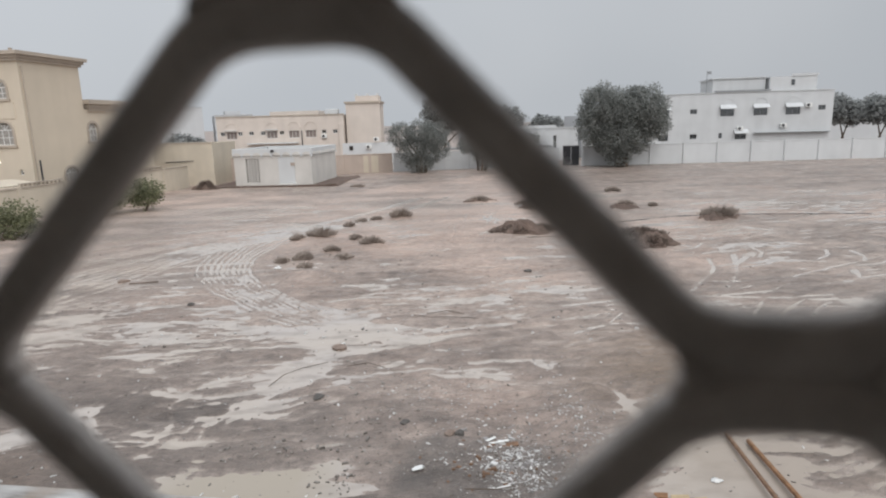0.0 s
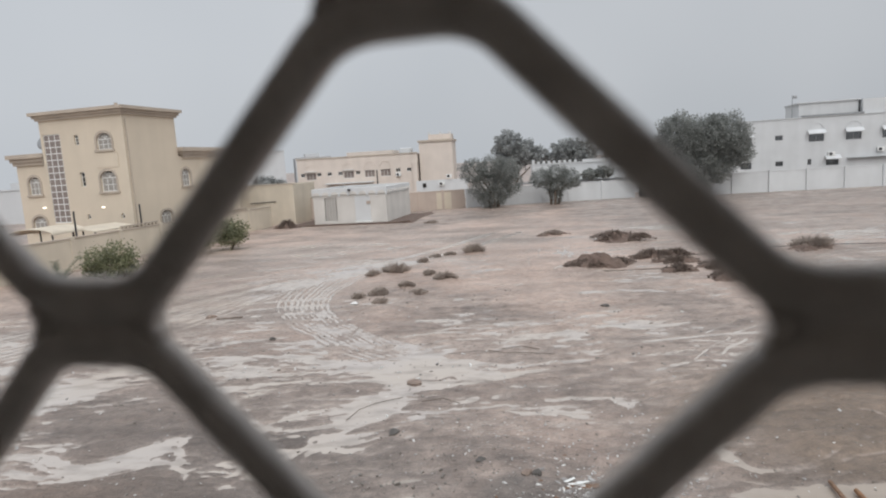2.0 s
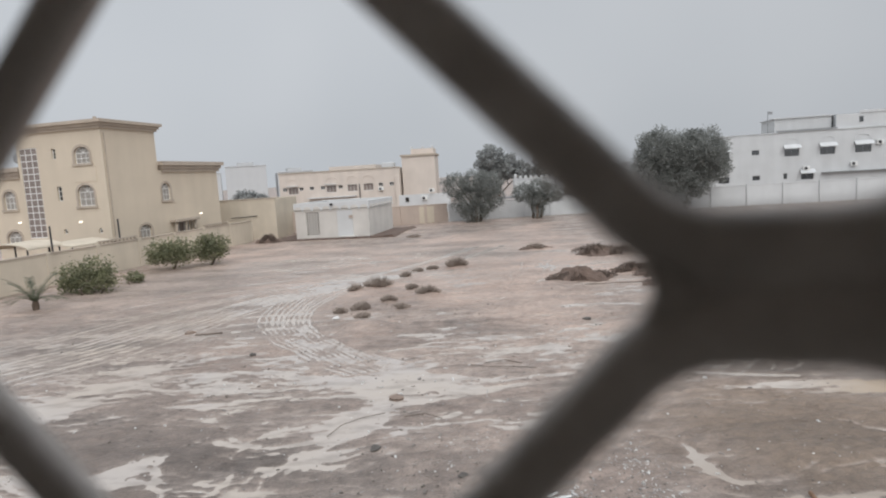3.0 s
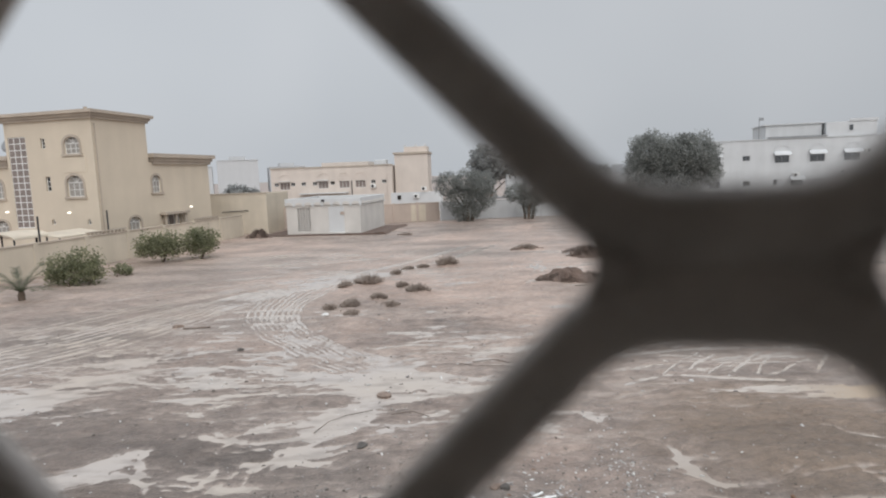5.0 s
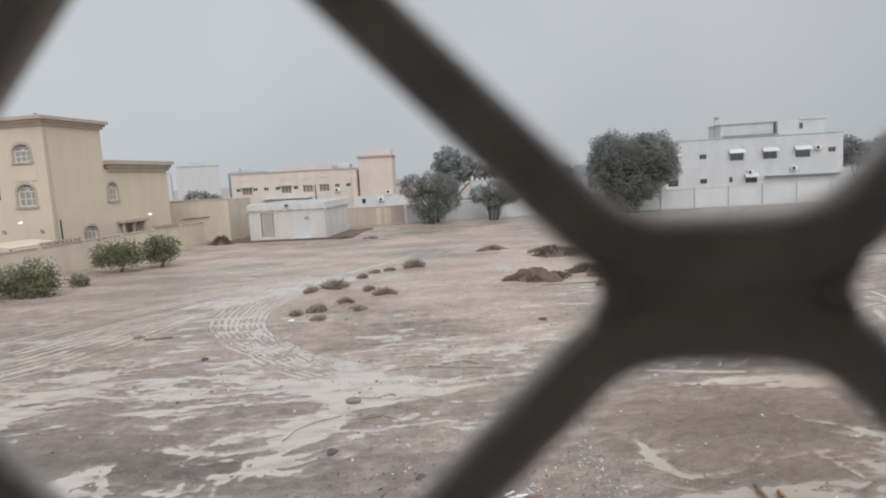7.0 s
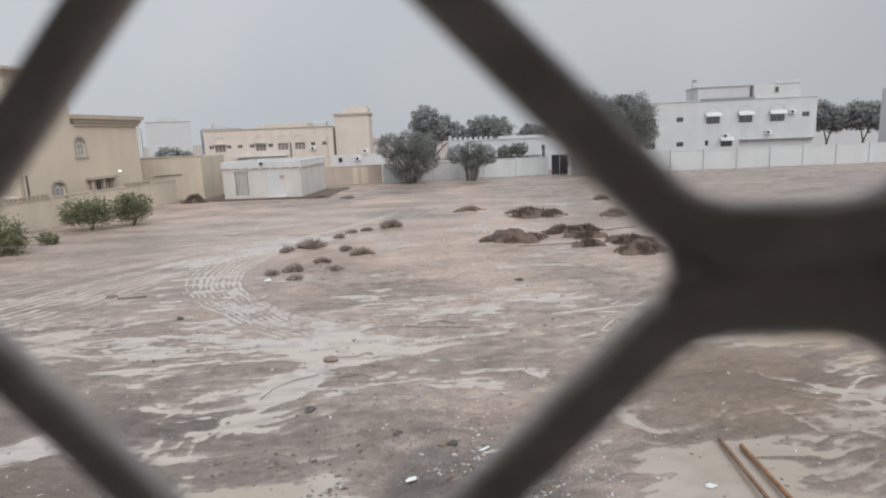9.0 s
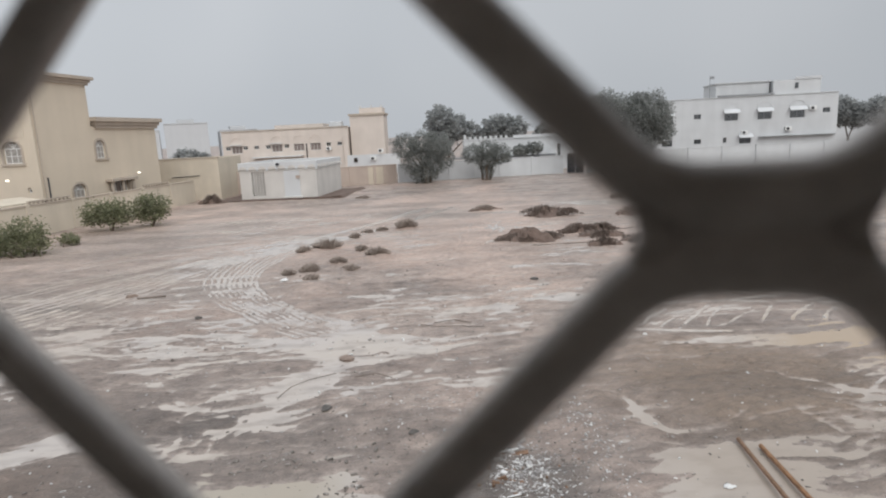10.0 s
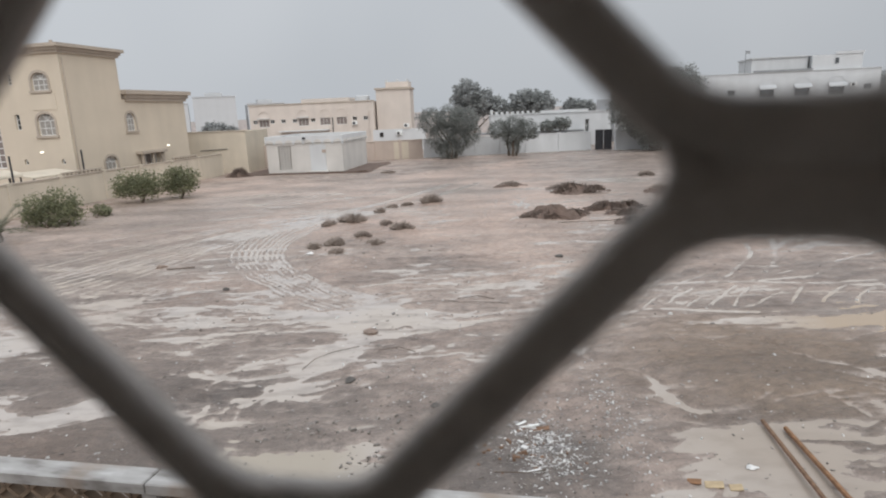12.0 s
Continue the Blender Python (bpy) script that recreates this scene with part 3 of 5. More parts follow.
def smooth_line(pts, step=0.35):
    """A curve through the points, cut into short pieces."""
    p = [np.array(pts[0]) * 2 - np.array(pts[1])] + [np.array(q, float) for q in pts] + [np.array(pts[-1]) * 2 - np.array(pts[-2])]
    out = []
    for a, b, c, d in zip(p, p[1:], p[2:], p[3:]):
        n = max(2, int(np.linalg.norm(c - b) / step))
        for i in range(n):
            t = i / n
            out.append(0.5 * (2 * b + (c - a) * t + (2 * a - 5 * b + 4 * c - d) * t * t + (3 * b - a - 3 * c + d) * t ** 3))
    out.append(p[-2])
    return np.array(out)


RUT_LINES = [(smooth_line(p), w, d) for p, w, d in RUTS]


def ground_z(x, y):
    """Height of the lot's ground."""
    x, y = np.asarray(x, float), np.asarray(y, float)
    wx = x + 0.45 * field(x, y, 1.7, 4) + 0.10 * field(x, y, 0.45, 5)
    wy = y + 0.35 * field(x, y, 1.7, 5) + 0.07 * field(x, y, 0.45, 4)
    # rain has drawn the mud out into long slivers
    sx, sy = wx + 0.18 * y, wy - 0.10 * x
    # long low waves, then clods
    h = 0.030 + 0.028 * field(x, y * 1.3, 5.0, 0) + 0.024 * field(wx, wy * 2.2, 1.6, 1) + 0.038 * field(sx, sy * 4.0, 1.1, 2) + 0.036 * field(sx, sy * 4.5, 0.5, 3) + 0.016 * field(sx, sy * 4.0, 0.2, 0) + 0.013 * field(x, y * 1.4, 0.12, 1)
    for cx, cy, rx, ry, turn, top in RELIEF:
        a = radians(turn)
        u = ((wx - cx) * math.cos(a) + (wy - cy) * math.sin(a)) / rx
        v = ((wy - cy) * math.cos(a) - (wx - cx) * math.sin(a)) / ry
        h = h + top * np.exp(-(u * u + v * v) ** 1.3)
    flat_all, ridge_all, share_all = np.zeros(x.shape), np.zeros(x.shape), np.zeros(x.shape)
    for line, w, d in RUT_LINES:
        lo, hi = line.min(0) - 4 * w, line.max(0) + 4 * w
        near = (x > lo[0]) & (x < hi[0]) & (y > lo[1]) & (y < hi[1])
        if not near.any():
            continue
        fine_track = d == TRACK
        sway = 0.05 if fine_track else 0.11
        px, py = x[near] + sway * field(x[near], y[near], 0.4, 4), y[near] + sway * field(x[near], y[near], 0.4, 5)
        if not fine_track:
            px, py = px + 0.30 * field(x[near], y[near], 1.3, 2), py + 0.30 * field(x[near], y[near], 1.3, 0)
        best, along = np.full(px.shape, 9e9), np.zeros(px.shape)
        run = 0.0
        for (ax, ay), (bx, by) in zip(line, line[1:]):
            dx, dy = bx - ax, by - ay
            n = math.hypot(dx, dy) + 1e-9
            t = np.clip(((px - ax) * dx + (py - ay) * dy) / (n * n), 0, 1)
            q = (px - ax - t * dx) ** 2 + (py - ay - t * dy) ** 2
            hit = q < best
            best[hit] = q[hit]
            along[hit] = run + t[hit] * n
            run += n
        s = np.sqrt(best) / (w * (1 + 0.05 * np.clip(py - 25, 0, 12)) if fine_track else w)
        lug = 0.80 + 0.20 * np.cos(along * 14)
        keep = np.clip(0.98 + 0.9 * field(px, py, 1.9, 3), 0.34 if fine_track else 0.42, 1.0)
        share = np.zeros(x.shape)
        share[near] = np.clip(1.35 * keep * lug * np.exp(-s ** 3), 0, 1)
        ridge = np.zeros(x.shape)
        ridge[near] = keep * (0.07 if fine_track else 0.25) * d * np.exp(-((s - 1.7) / 0.5) ** 2)
        if fine_track:
            flat_all[near] = np.maximum(flat_all[near], 0.85 * np.exp(-(s / 4) ** 2))
            ridge_all = np.maximum(ridge_all, ridge)
            share_all = np.maximum(share_all, share)
        else:
            hollow = np.zeros(x.shape)
            hollow[near] = np.clip(0.75 + 0.8 * field(px, py, 1.1, 3), 0.0, 1.0) * np.exp(-(s / 1.15) ** 2)
            h = h + 0.5 * ridge - 0.95 * d * hollow
    # many wheels press the soil level beside the ruts
    h = h * (1 - flat_all) + 0.015 * flat_all
    # silt lies in the ruts here and there
    depth = TRACK * np.clip(0.31 + 0.42 * field(x, y, 0.8, 1) + 0.30 * field(x, y, 0.25, 2), -0.05, 0.5)
    h = (h + ridge_all) * (1 - share_all) - share_all * depth
    # the far side and the yards lie a little higher
    edge = np.clip((y - 46) / 14, 0, 1) + np.clip((-x - 24) / 4, 0, 1) + np.clip((6.2 - y) / 0.8, 0, 1) + np.clip((x - 40) / 15, 0, 1)
    far = np.clip((y - 24) / 18, 0, 1)
    return h * (1 - 0.6 * far) + 0.05 * np.clip(edge, 0, 1)


def spot(x, y):
    return float(ground_z(np.array([x]), np.array([y]))[0])


def build_ground():
    ys, y = [-1500, -400, -120, -40, -12, -2, 2, 4.5], 6.0
    while y < 62:
        ys.append(y)
        y += 0.045 + 0.0026 * (y - 6) if y < 38 else 0.2
    ys += [64, 67, 71, 76, 84, 95, 110, 135, 170, 220, 300, 450, 800, 1600, 3000]
    xs, x = [0.0], 0.0
    while x < 62:
        x += 0.05 if x < 14 else 0.05 + (x - 14) * 0.012
        xs.append(x)
    out = [70, 85, 110, 150, 250, 500, 1000, 2500]
    xs = sorted([-v for v in xs[1:] + out] + xs + out)
    X, Y = np.meshgrid(np.array(xs), np.array(ys))
    Z = ground_z(X.ravel(), Y.ravel())
    nx, ny = len(xs), len(ys)
    idx = np.arange(nx * ny).reshape(ny, nx)
    quads = np.stack([idx[:-1, :-1], idx[:-1, 1:], idx[1:, 1:], idx[1:, :-1]], -1).reshape(-1, 4)
    me = bpy.data.meshes.new("ground")
    me.vertices.add(nx * ny)
    me.vertices.foreach_set("co", np.stack([X.ravel(), Y.ravel(), Z], -1).astype(np.float32).ravel())
    me.loops.add(quads.size)
    me.loops.foreach_set("vertex_index", quads.astype(np.int32).ravel())
    me.polygons.add(len(quads))
    me.polygons.foreach_set("loop_start", np.arange(0, quads.size, 4, dtype=np.int32))
    me.polygons.foreach_set("use_smooth", np.ones(len(quads), dtype=bool))
    me.update(calc_edges=True)
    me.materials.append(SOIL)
    tagged(new("ground", me), "rain-soaked sandy waste ground with wheel ruts and puddles", "ground", kind="structure")


build_ground()
bm = bmesh.new()
bmesh.ops.create_grid(bm, x_segments=8, y_segments=8, size=1.0, matrix=Matrix.Translation((4, 27, 0)) @ Matrix.Diagonal((30, 20.5, 1, 1)))
water = part("water", bm, WATER)
tagged(water, "shallow silty rain puddles lying over the lot", "puddle", kind="structure")

# ------------------------------------------------------------------ own house, room and window grille
TURN = -7.8
OWN = pose(0, 0, 0, 0, 0, TURN)


def own_house():
    bm = bmesh.new()
    m, n = frame_of((5.0, 0.14), (-5.0, 0.14))
    wall_panel(bm, m, 10.0, -0.2, 7.9, 0.24, [(2.95, 7.05, 4.65, 6.85)])
    w = part("wall_front", bm, ROOM, m=OWN)
    tagged(w, "plain painted wall round the upstairs window", "wall", kind="structure")
    for name, b in (("wall_west", (-2.4, -2.2, -4.0, -0.1, 3.9, 7.2)), ("wall_east", (2.2, 2.4, -4.0, -0.1, 3.9, 7.2)),
                    ("wall_back", (-2.4, 2.4, -4.2, -4.0, 3.9, 7.2))):
        tagged(part(name, new_box(*b), ROOM, m=OWN), "plain painted room wall", "wall", kind="structure")
    tagged(part("floor", new_box(-2.4, 2.4, -4.2, -0.1, 3.7, 3.9), TILE, m=OWN), "plain tiled room floor", "floor", kind="structure")
    tagged(part("ceiling", new_box(-2.4, 2.4, -4.2, -0.1, 7.2, 7.4), ROOM, m=OWN), "plain painted room ceiling", "ceiling", kind="structure")


own_house()

PITCH, FLAT, RISE, BAR = 0.1902, 0.01566, 0.06712, 0.0114
WIDE, DEEP = 0.0112, 0.007


def bent_bar(low_at):
    """One zigzag bar with rounded bends; low_at: where its lower flats are centred, as a share of the pitch."""
    pts = []
    half = PITCH / 2
    k0, k1 = -11, 11
    for k in range(k0, k1):
        u = (k + low_at) * PITCH
        pts += [(u - FLAT, BAR / 2), (u + FLAT, BAR / 2), (u + half - FLAT, RISE + BAR / 2), (u + half + FLAT, RISE + BAR / 2)]
    # round the bends
    path = []
    for i, p in enumerate(pts):
        p = Vector(p)
        if i in (0, len(pts) - 1):
            path.append(p)
            continue
        a, b = (Vector(pts[i - 1]) - p).normalized(), (Vector(pts[i + 1]) - p).normalized()
        for t in (0.0, 0.17, 0.33, 0.5, 0.67, 0.83, 1.0):
            r = 0.0095
            q0, q1 = p + a * r, p + b * r
            path.append(q0 * (1 - t) ** 2 + p * 2 * t * (1 - t) + q1 * t * t)
    bm = bmesh.new()
    h, e, c = WIDE / 2, DEEP / 2, 0.002
    sect = [(-h, -e + c), (-h, e - c), (-h + c, e), (h - c, e), (h, e - c), (h, -e + c), (h - c, -e), (-h + c, -e)]
    rings = []
    for i, p in enumerate(path):
        d0 = (p - path[i - 1]).normalized() if i else (path[1] - p).normalized()
        d1 = (path[i + 1] - p).normalized() if i + 1 < len(path) else d0
        d = (d0 + d1).normalized()
        n = Vector((-d.y, d.x))
        n /= max(0.5, n.dot(Vector((-d0.y, d0.x))))
        # the flats are filled out towards the opening
        low, high = (0.0014 * max(0.0, 1 - abs(p.y - z) / 0.007) for z in (BAR / 2, RISE + BAR / 2))
        rings.append([bm.verts.new((p.x + n.x * s, y, p.y + n.y * s + (low if s > 0 else -high))) for s, y in sect])
    for r0, r1 in zip(rings, rings[1:]):
        for k in range(8):
            bm.faces.new((r0[k], r0[(k + 1) % 8], r1[(k + 1) % 8], r1[k]))
    bm.faces.new(rings[0])
    bm.faces.new(rings[-1][::-1])
    # weld that fills the sharp corner at each end of a joint
    run = half - 2 * FLAT
    ln = math.hypot(run, RISE)
    z0 = BAR / 2 - run / ln * WIDE / 2
    reach = FLAT + RISE / ln * WIDE / 2 - z0 * run / RISE - 0.0018
    web = [(-0.003, -0.0002), (0.0032, -0.0002), (0.0036, 0.0015), (0.0052, 0.0050), (0.001, 0.003)]
    e = DEEP * 0.46
    plate = reach + 0.0006
    for k in range(k0, k1):
        for u, top in (((k + low_at) * PITCH, False), ((k + low_at + 0.5) * PITCH, True)):
            z = RISE + BAR if top else 0.0
            prism(bm, [(u + a * plate, z + (b if not top else -b)) for a, b in ((-1, 0), (1, 0), (0.97, 0.0022), (0.8, BAR * 0.55), (-0.8, BAR * 0.55), (-0.97, 0.0022))], -e * 0.9, e * 0.9)
            for side in (-1, 1):
                prism(bm, [(u + side * (reach + a), RISE + BAR - b if top else b) for a, b in web], -e, e)
    return bm


def window_grille():
    lean = Matrix.Identity(4)
    lean[2][0], lean[1][2] = 0.0114, 0.0099
    root = thing("window_grille", OWN @ Matrix.Translation((0, 0, 5.6)) @ lean, "dark brown steel lattice grille of bent bars in the window", "window grille")
    meshes = [finish(bent_bar(s), "bar", BARS, True) for s in (0.5, 0.0)]
    row = RISE + BAR
    for k in range(-12, 15):
        ob = new("bar", meshes[k % 2])
        ob.parent = root
        ob.location = (0, 0, k * row)
    lo, hi = -12 * row, 15 * row
    for nm, b in (("frame_rail", (-2.05, 2.05, -0.01, 0.01, lo - 0.02, lo)), ("frame_rail", (-2.05, 2.05, -0.01, 0.01, hi, hi + 0.02)),
                  ("frame_stile", (-2.08, -2.05, -0.01, 0.01, lo - 0.02, hi + 0.02)), ("frame_stile", (2.05, 2.08, -0.01, 0.01, lo - 0.02, hi + 0.02))):
        part(nm, new_box(*b, bevel=0.002), BARS, root)


window_grille()

# ------------------------------------------------------------------ garden wall of the own house


def garden_wall():
    root = thing("garden_wall", OWN @ Matrix.Translation((0, 5.0, 0)), "low yard wall with weathered white coping over tan screen blocks", "wall")
    part("base", new_box(-12, 12, -0.1, 0.1, -0.2, 1.1), CONCRETE, root)
    x = -11.0
    lengths = [2.35, 2.1, 2.4, 2.2]
    i = 0
    rnd = random.Random(5)
    while x < 11:
        n = lengths[i % 4]
        bm = bmesh.new()
        box(bm, x + 0.012, x + n - 0.012, -0.21, 0.09, 1.87, 2.0, bevel=0.012)
        for v in bm.verts:
            v.co.z += rnd.uniform(-0.006, 0.006)
        part("coping", bm, COPING, root, "weathered white coping slab")
        part("pier", new_box(x - 0.09, x + 0.09, -0.15, 0.06, 1.1, 1.87, bevel=0.01), COPING, root)
        s = x + 0.09
        cells = 7
        w = (n - 0.18) / cells
        for c in range(cells):
            for r in range(3):
                bm = bmesh.new()
                x0, z0 = s + c * w, 1.1 + r * 0.2567
                for a, b in (((0, 0), (w, 0.2567)), ((w, 0), (0, 0.2567))):
                    d = Vector((b[0] - a[0], b[1] - a[1])).normalized() * 0.022
                    prism(bm, [(x0 + a[0] + d.y, z0 + a[1] - d.x), (x0 + b[0] + d.y, z0 + b[1] - d.x), (x0 + b[0] - d.y, z0 + b[1] + d.x), (x0 + a[0] - d.y, z0 + a[1] + d.x)], -0.10, 0.02)
                part("screen_block", bm, BLOCK, root)
        x += n
        i += 1


garden_wall()

# ------------------------------------------------------------------ buildings


def roofed_block(root, x0, x1, y0, y1, top, mat, wall=0.25, faces=None, name="wall", roof_at=None):
    """Four walls with openings and a roof slab. faces: openings by side S, E, N, W in each wall's axes."""
    faces = faces or {}
    sides = {"S": ((x0, y0), (x1, y0)), "E": ((x1, y0 + wall), (x1, y1 - wall)), "N": ((x1, y1), (x0, y1)), "W": ((x0, y1 - wall), (x0, y0 + wall))}
    frames = {}
    for k, (a, b) in sides.items():
        m, n = frame_of(a, b)
        frames[k] = m
        bm = bmesh.new()
        wall_panel(bm, m, n, 0.0, top, wall, faces.get(k, ()))
        part(name, bm, mat, root)
    z = (roof_at or top - 0.5)
    part("roof", new_box(x0 + wall, x1 - wall, y0 + wall, y1 - wall, z - 0.2, z), CONCRETE, root)
    return frames


def ac_unit(parent, m, s, z):
    a = part("ac_unit", new_box(s - 0.42, s + 0.42, 0.06, 0.38, z, z + 0.58, m, 0.02), WHITE_PAINT, parent)
    bm = bmesh.new()
    c = m @ Vector((s - 0.1, 0.385, z + 0.29))
    r = Matrix.Translation(c) @ m.to_3x3().to_4x4() @ pose(0, 0, 0, 90, 0, 0)
    bmesh.ops.create_cone(bm, cap_ends=True, segments=14, radius1=0.22, radius2=0.22, depth=0.02, matrix=r)
    part("fan_grille", bm, DARK_METAL, a)


def wall_lamp(parent, m, s, z):
    bm = bmesh.new()
    bmesh.ops.create_uvsphere(bm, u_segments=10, v_segments=6, radius=0.055, matrix=m @ Matrix.Translation((s, 0.2, z)))
    box(bm, s - 0.05, s + 0.05, 0.0, 0.1, z - 0.05, z + 0.05, m)
    part("wall_lamp", bm, LAMP, parent, "lit round wall lamp", True)


def villa():
    root = thing("villa", pose(-29.93, 44.8, 0, 0, 0, 81.5), "three-storey cream villa with arched windows and stone cornices", "house")
    T = 8.1
    w1 = (T - 2.6, T - 1.2, 8.25, 9.55)
    w2 = (T - 2.7, T - 1.2, 4.97, 6.6)
    sm1, sm2 = (T - 4.75, T - 4.35, 8.75, 9.55), (T - 4.65, T - 4.2, 5.45, 6.6)
    stair = (T - 7.9, T - 6.15, 2.6, 9.75)
    v1, v2 = (T - 4.5, T - 4.15, 2.85, 3.25), (T - 1.2, T - 0.85, 2.8, 3.2)
    ga = (3.05, 4.4, 1.9, 3.1)
    f = roofed_block(root, 0, 6.0, 0, T, 10.9, VILLA, faces={"W": [(a - 0.25, b - 0.25, c, d) for a, b, c, d in (w1, w2, sm1, sm2, stair, v1, v2)], "S": [ga]})
    off = lambda o: (o[0] - 0.25, o[1] - 0.25, o[2], o[3])
    window(root, f["W"], *off(w1), 3, 2, 0.5, trim=VILLA_TRIM, pane_mat=CURTAIN)
    window(root, f["W"], *off(w2), 3, 2, 0.55, trim=VILLA_TRIM, pane_mat=CURTAIN)
    window(root, f["W"], *off(sm1), 1, 3, 0.0)
    window(root, f["W"], *off(sm2), 1, 3, 0.0)
    window(root, f["W"], *off(v1), 1, 1, 0.17)
    window(root, f["W"], *off(v2), 1, 1, 0.17)
    window(root, f["W"], *off(stair), 3, 14, 0.0, depth=0.05, bar=0.075, pane_mat=FROST)
    window(root, f["S"], *ga, 3, 1, 0.45, trim=VILLA_TRIM, pane_mat=CURTAIN)
    # raised strip between the two large windows
    bm = bmesh.new()
    box(bm, T - 0.25 - 2.85, T - 0.25 - 0.75, 0.0, 0.04, 6.85, 8.0, f["W"])
    part("raised_panel", bm, VILLA, root)
    bm = bmesh.new()
    cornice(bm, 0, 6.0, 0, T, 10.85, 11.5, 0.5)
    part("cornice", bm, VILLA_TRIM, root)
    # lower block behind
    w3 = (0.2, 1.3, 5.0, 6.5)
    door = (1.4, 3.6, 1.4, 3.0)
    f2 = roofed_block(root, 6.0, 14.5, 0, 8.5, 7.6, VILLA, faces={"S": [w3, door]})
    window(root, f2["S"], *w3, 3, 2, 0.5, trim=VILLA_TRIM, pane_mat=CURTAIN)
    window(root, f2["S"], *door, 3, 1, 0.0, trim=VILLA_TRIM, pane_mat=FROST, bar=0.09)
    for a in (door[0] - 0.25, door[0] + 1.1, door[1] + 0.25):
        bm = bmesh.new()
        tube(bm, [f2["S"] @ Vector((a, 0.35, z)) for z in (0.0, 0.2, 2.85, 3.0)], [0.2, 0.14, 0.14, 0.2], 10)
        part("column", bm, VILLA_TRIM, root)
    part("porch_lintel", new_box(door[0] - 0.6, door[1] + 0.6, 0.01, 0.65, 3.0, 3.25, f2["S"], 0.02), VILLA_TRIM, root)
    bm = bmesh.new()
    cornice(bm, 6.55, 14.5, 0, 8.5, 7.45, 8.35, 0.55)
    part("cornice", bm, VILLA_TRIM, root)
    wall_lamp(root, f2["S"], 5.2, 3.5)
    wall_lamp(root, f["W"], T - 2.7 - 0.25, 3.75)
    # wing on the far side of the stair
    w4, w5 = (0.8, 2.0, 5.0, 6.5), (0.7, 2.1, 2.0, 3.2)
    f3 = roofed_block(root, 0.5, 8.0, T, 11.6, 7.6, VILLA, faces={"W": [w4, w5]})
    window(root, f3["W"], *w4, 3, 2, 0.5, trim=VILLA_TRIM, pane_mat=CURTAIN)
    window(root, f3["W"], *w5, 3, 1, 0.5, trim=VILLA_TRIM, pane_mat=CURTAIN)
    bm = bmesh.new()
    cornice(bm, 0.5, 8.0, T + 0.6, 11.6, 7.45, 8.35, 0.5)
    part("cornice", bm, VILLA_TRIM, root)
    wall_lamp(root, f3["W"], 2.2, 3.9)
    # satellite dish on the wing
    bm = bmesh.new()
    bmesh.ops.create_cone(bm, cap_ends=True, segments=18, radius1=0.6, radius2=0.45, depth=0.12, matrix=pose(1.4, 9.4, 9.3, 0, -70, 10))
    tube(bm, [(1.5, 9.4, 8.3), (1.5, 9.4, 9.2)], [0.04, 0.04], 6)
    part("satellite_dish", bm, GREY_METAL, root)
    # rain pipes and yard plinth
    bm = bmesh.new()
    tube(bm, [(0.25, -0.08, 0), (0.25, -0.08, 10.5)], [0.05, 0.05], 6)
    part("rain_pipe", bm, VILLA_TRIM, root)
    bm = bmesh.new()
    tube(bm, [(4.0, 4.0, 10.3), (4.0, 4.0, 12.2), (4.0, 4.0, 12.3)], [0.12, 0.12, 0.16], 8)
    part("vent_pipe", bm, VILLA_TRIM, root)


villa()


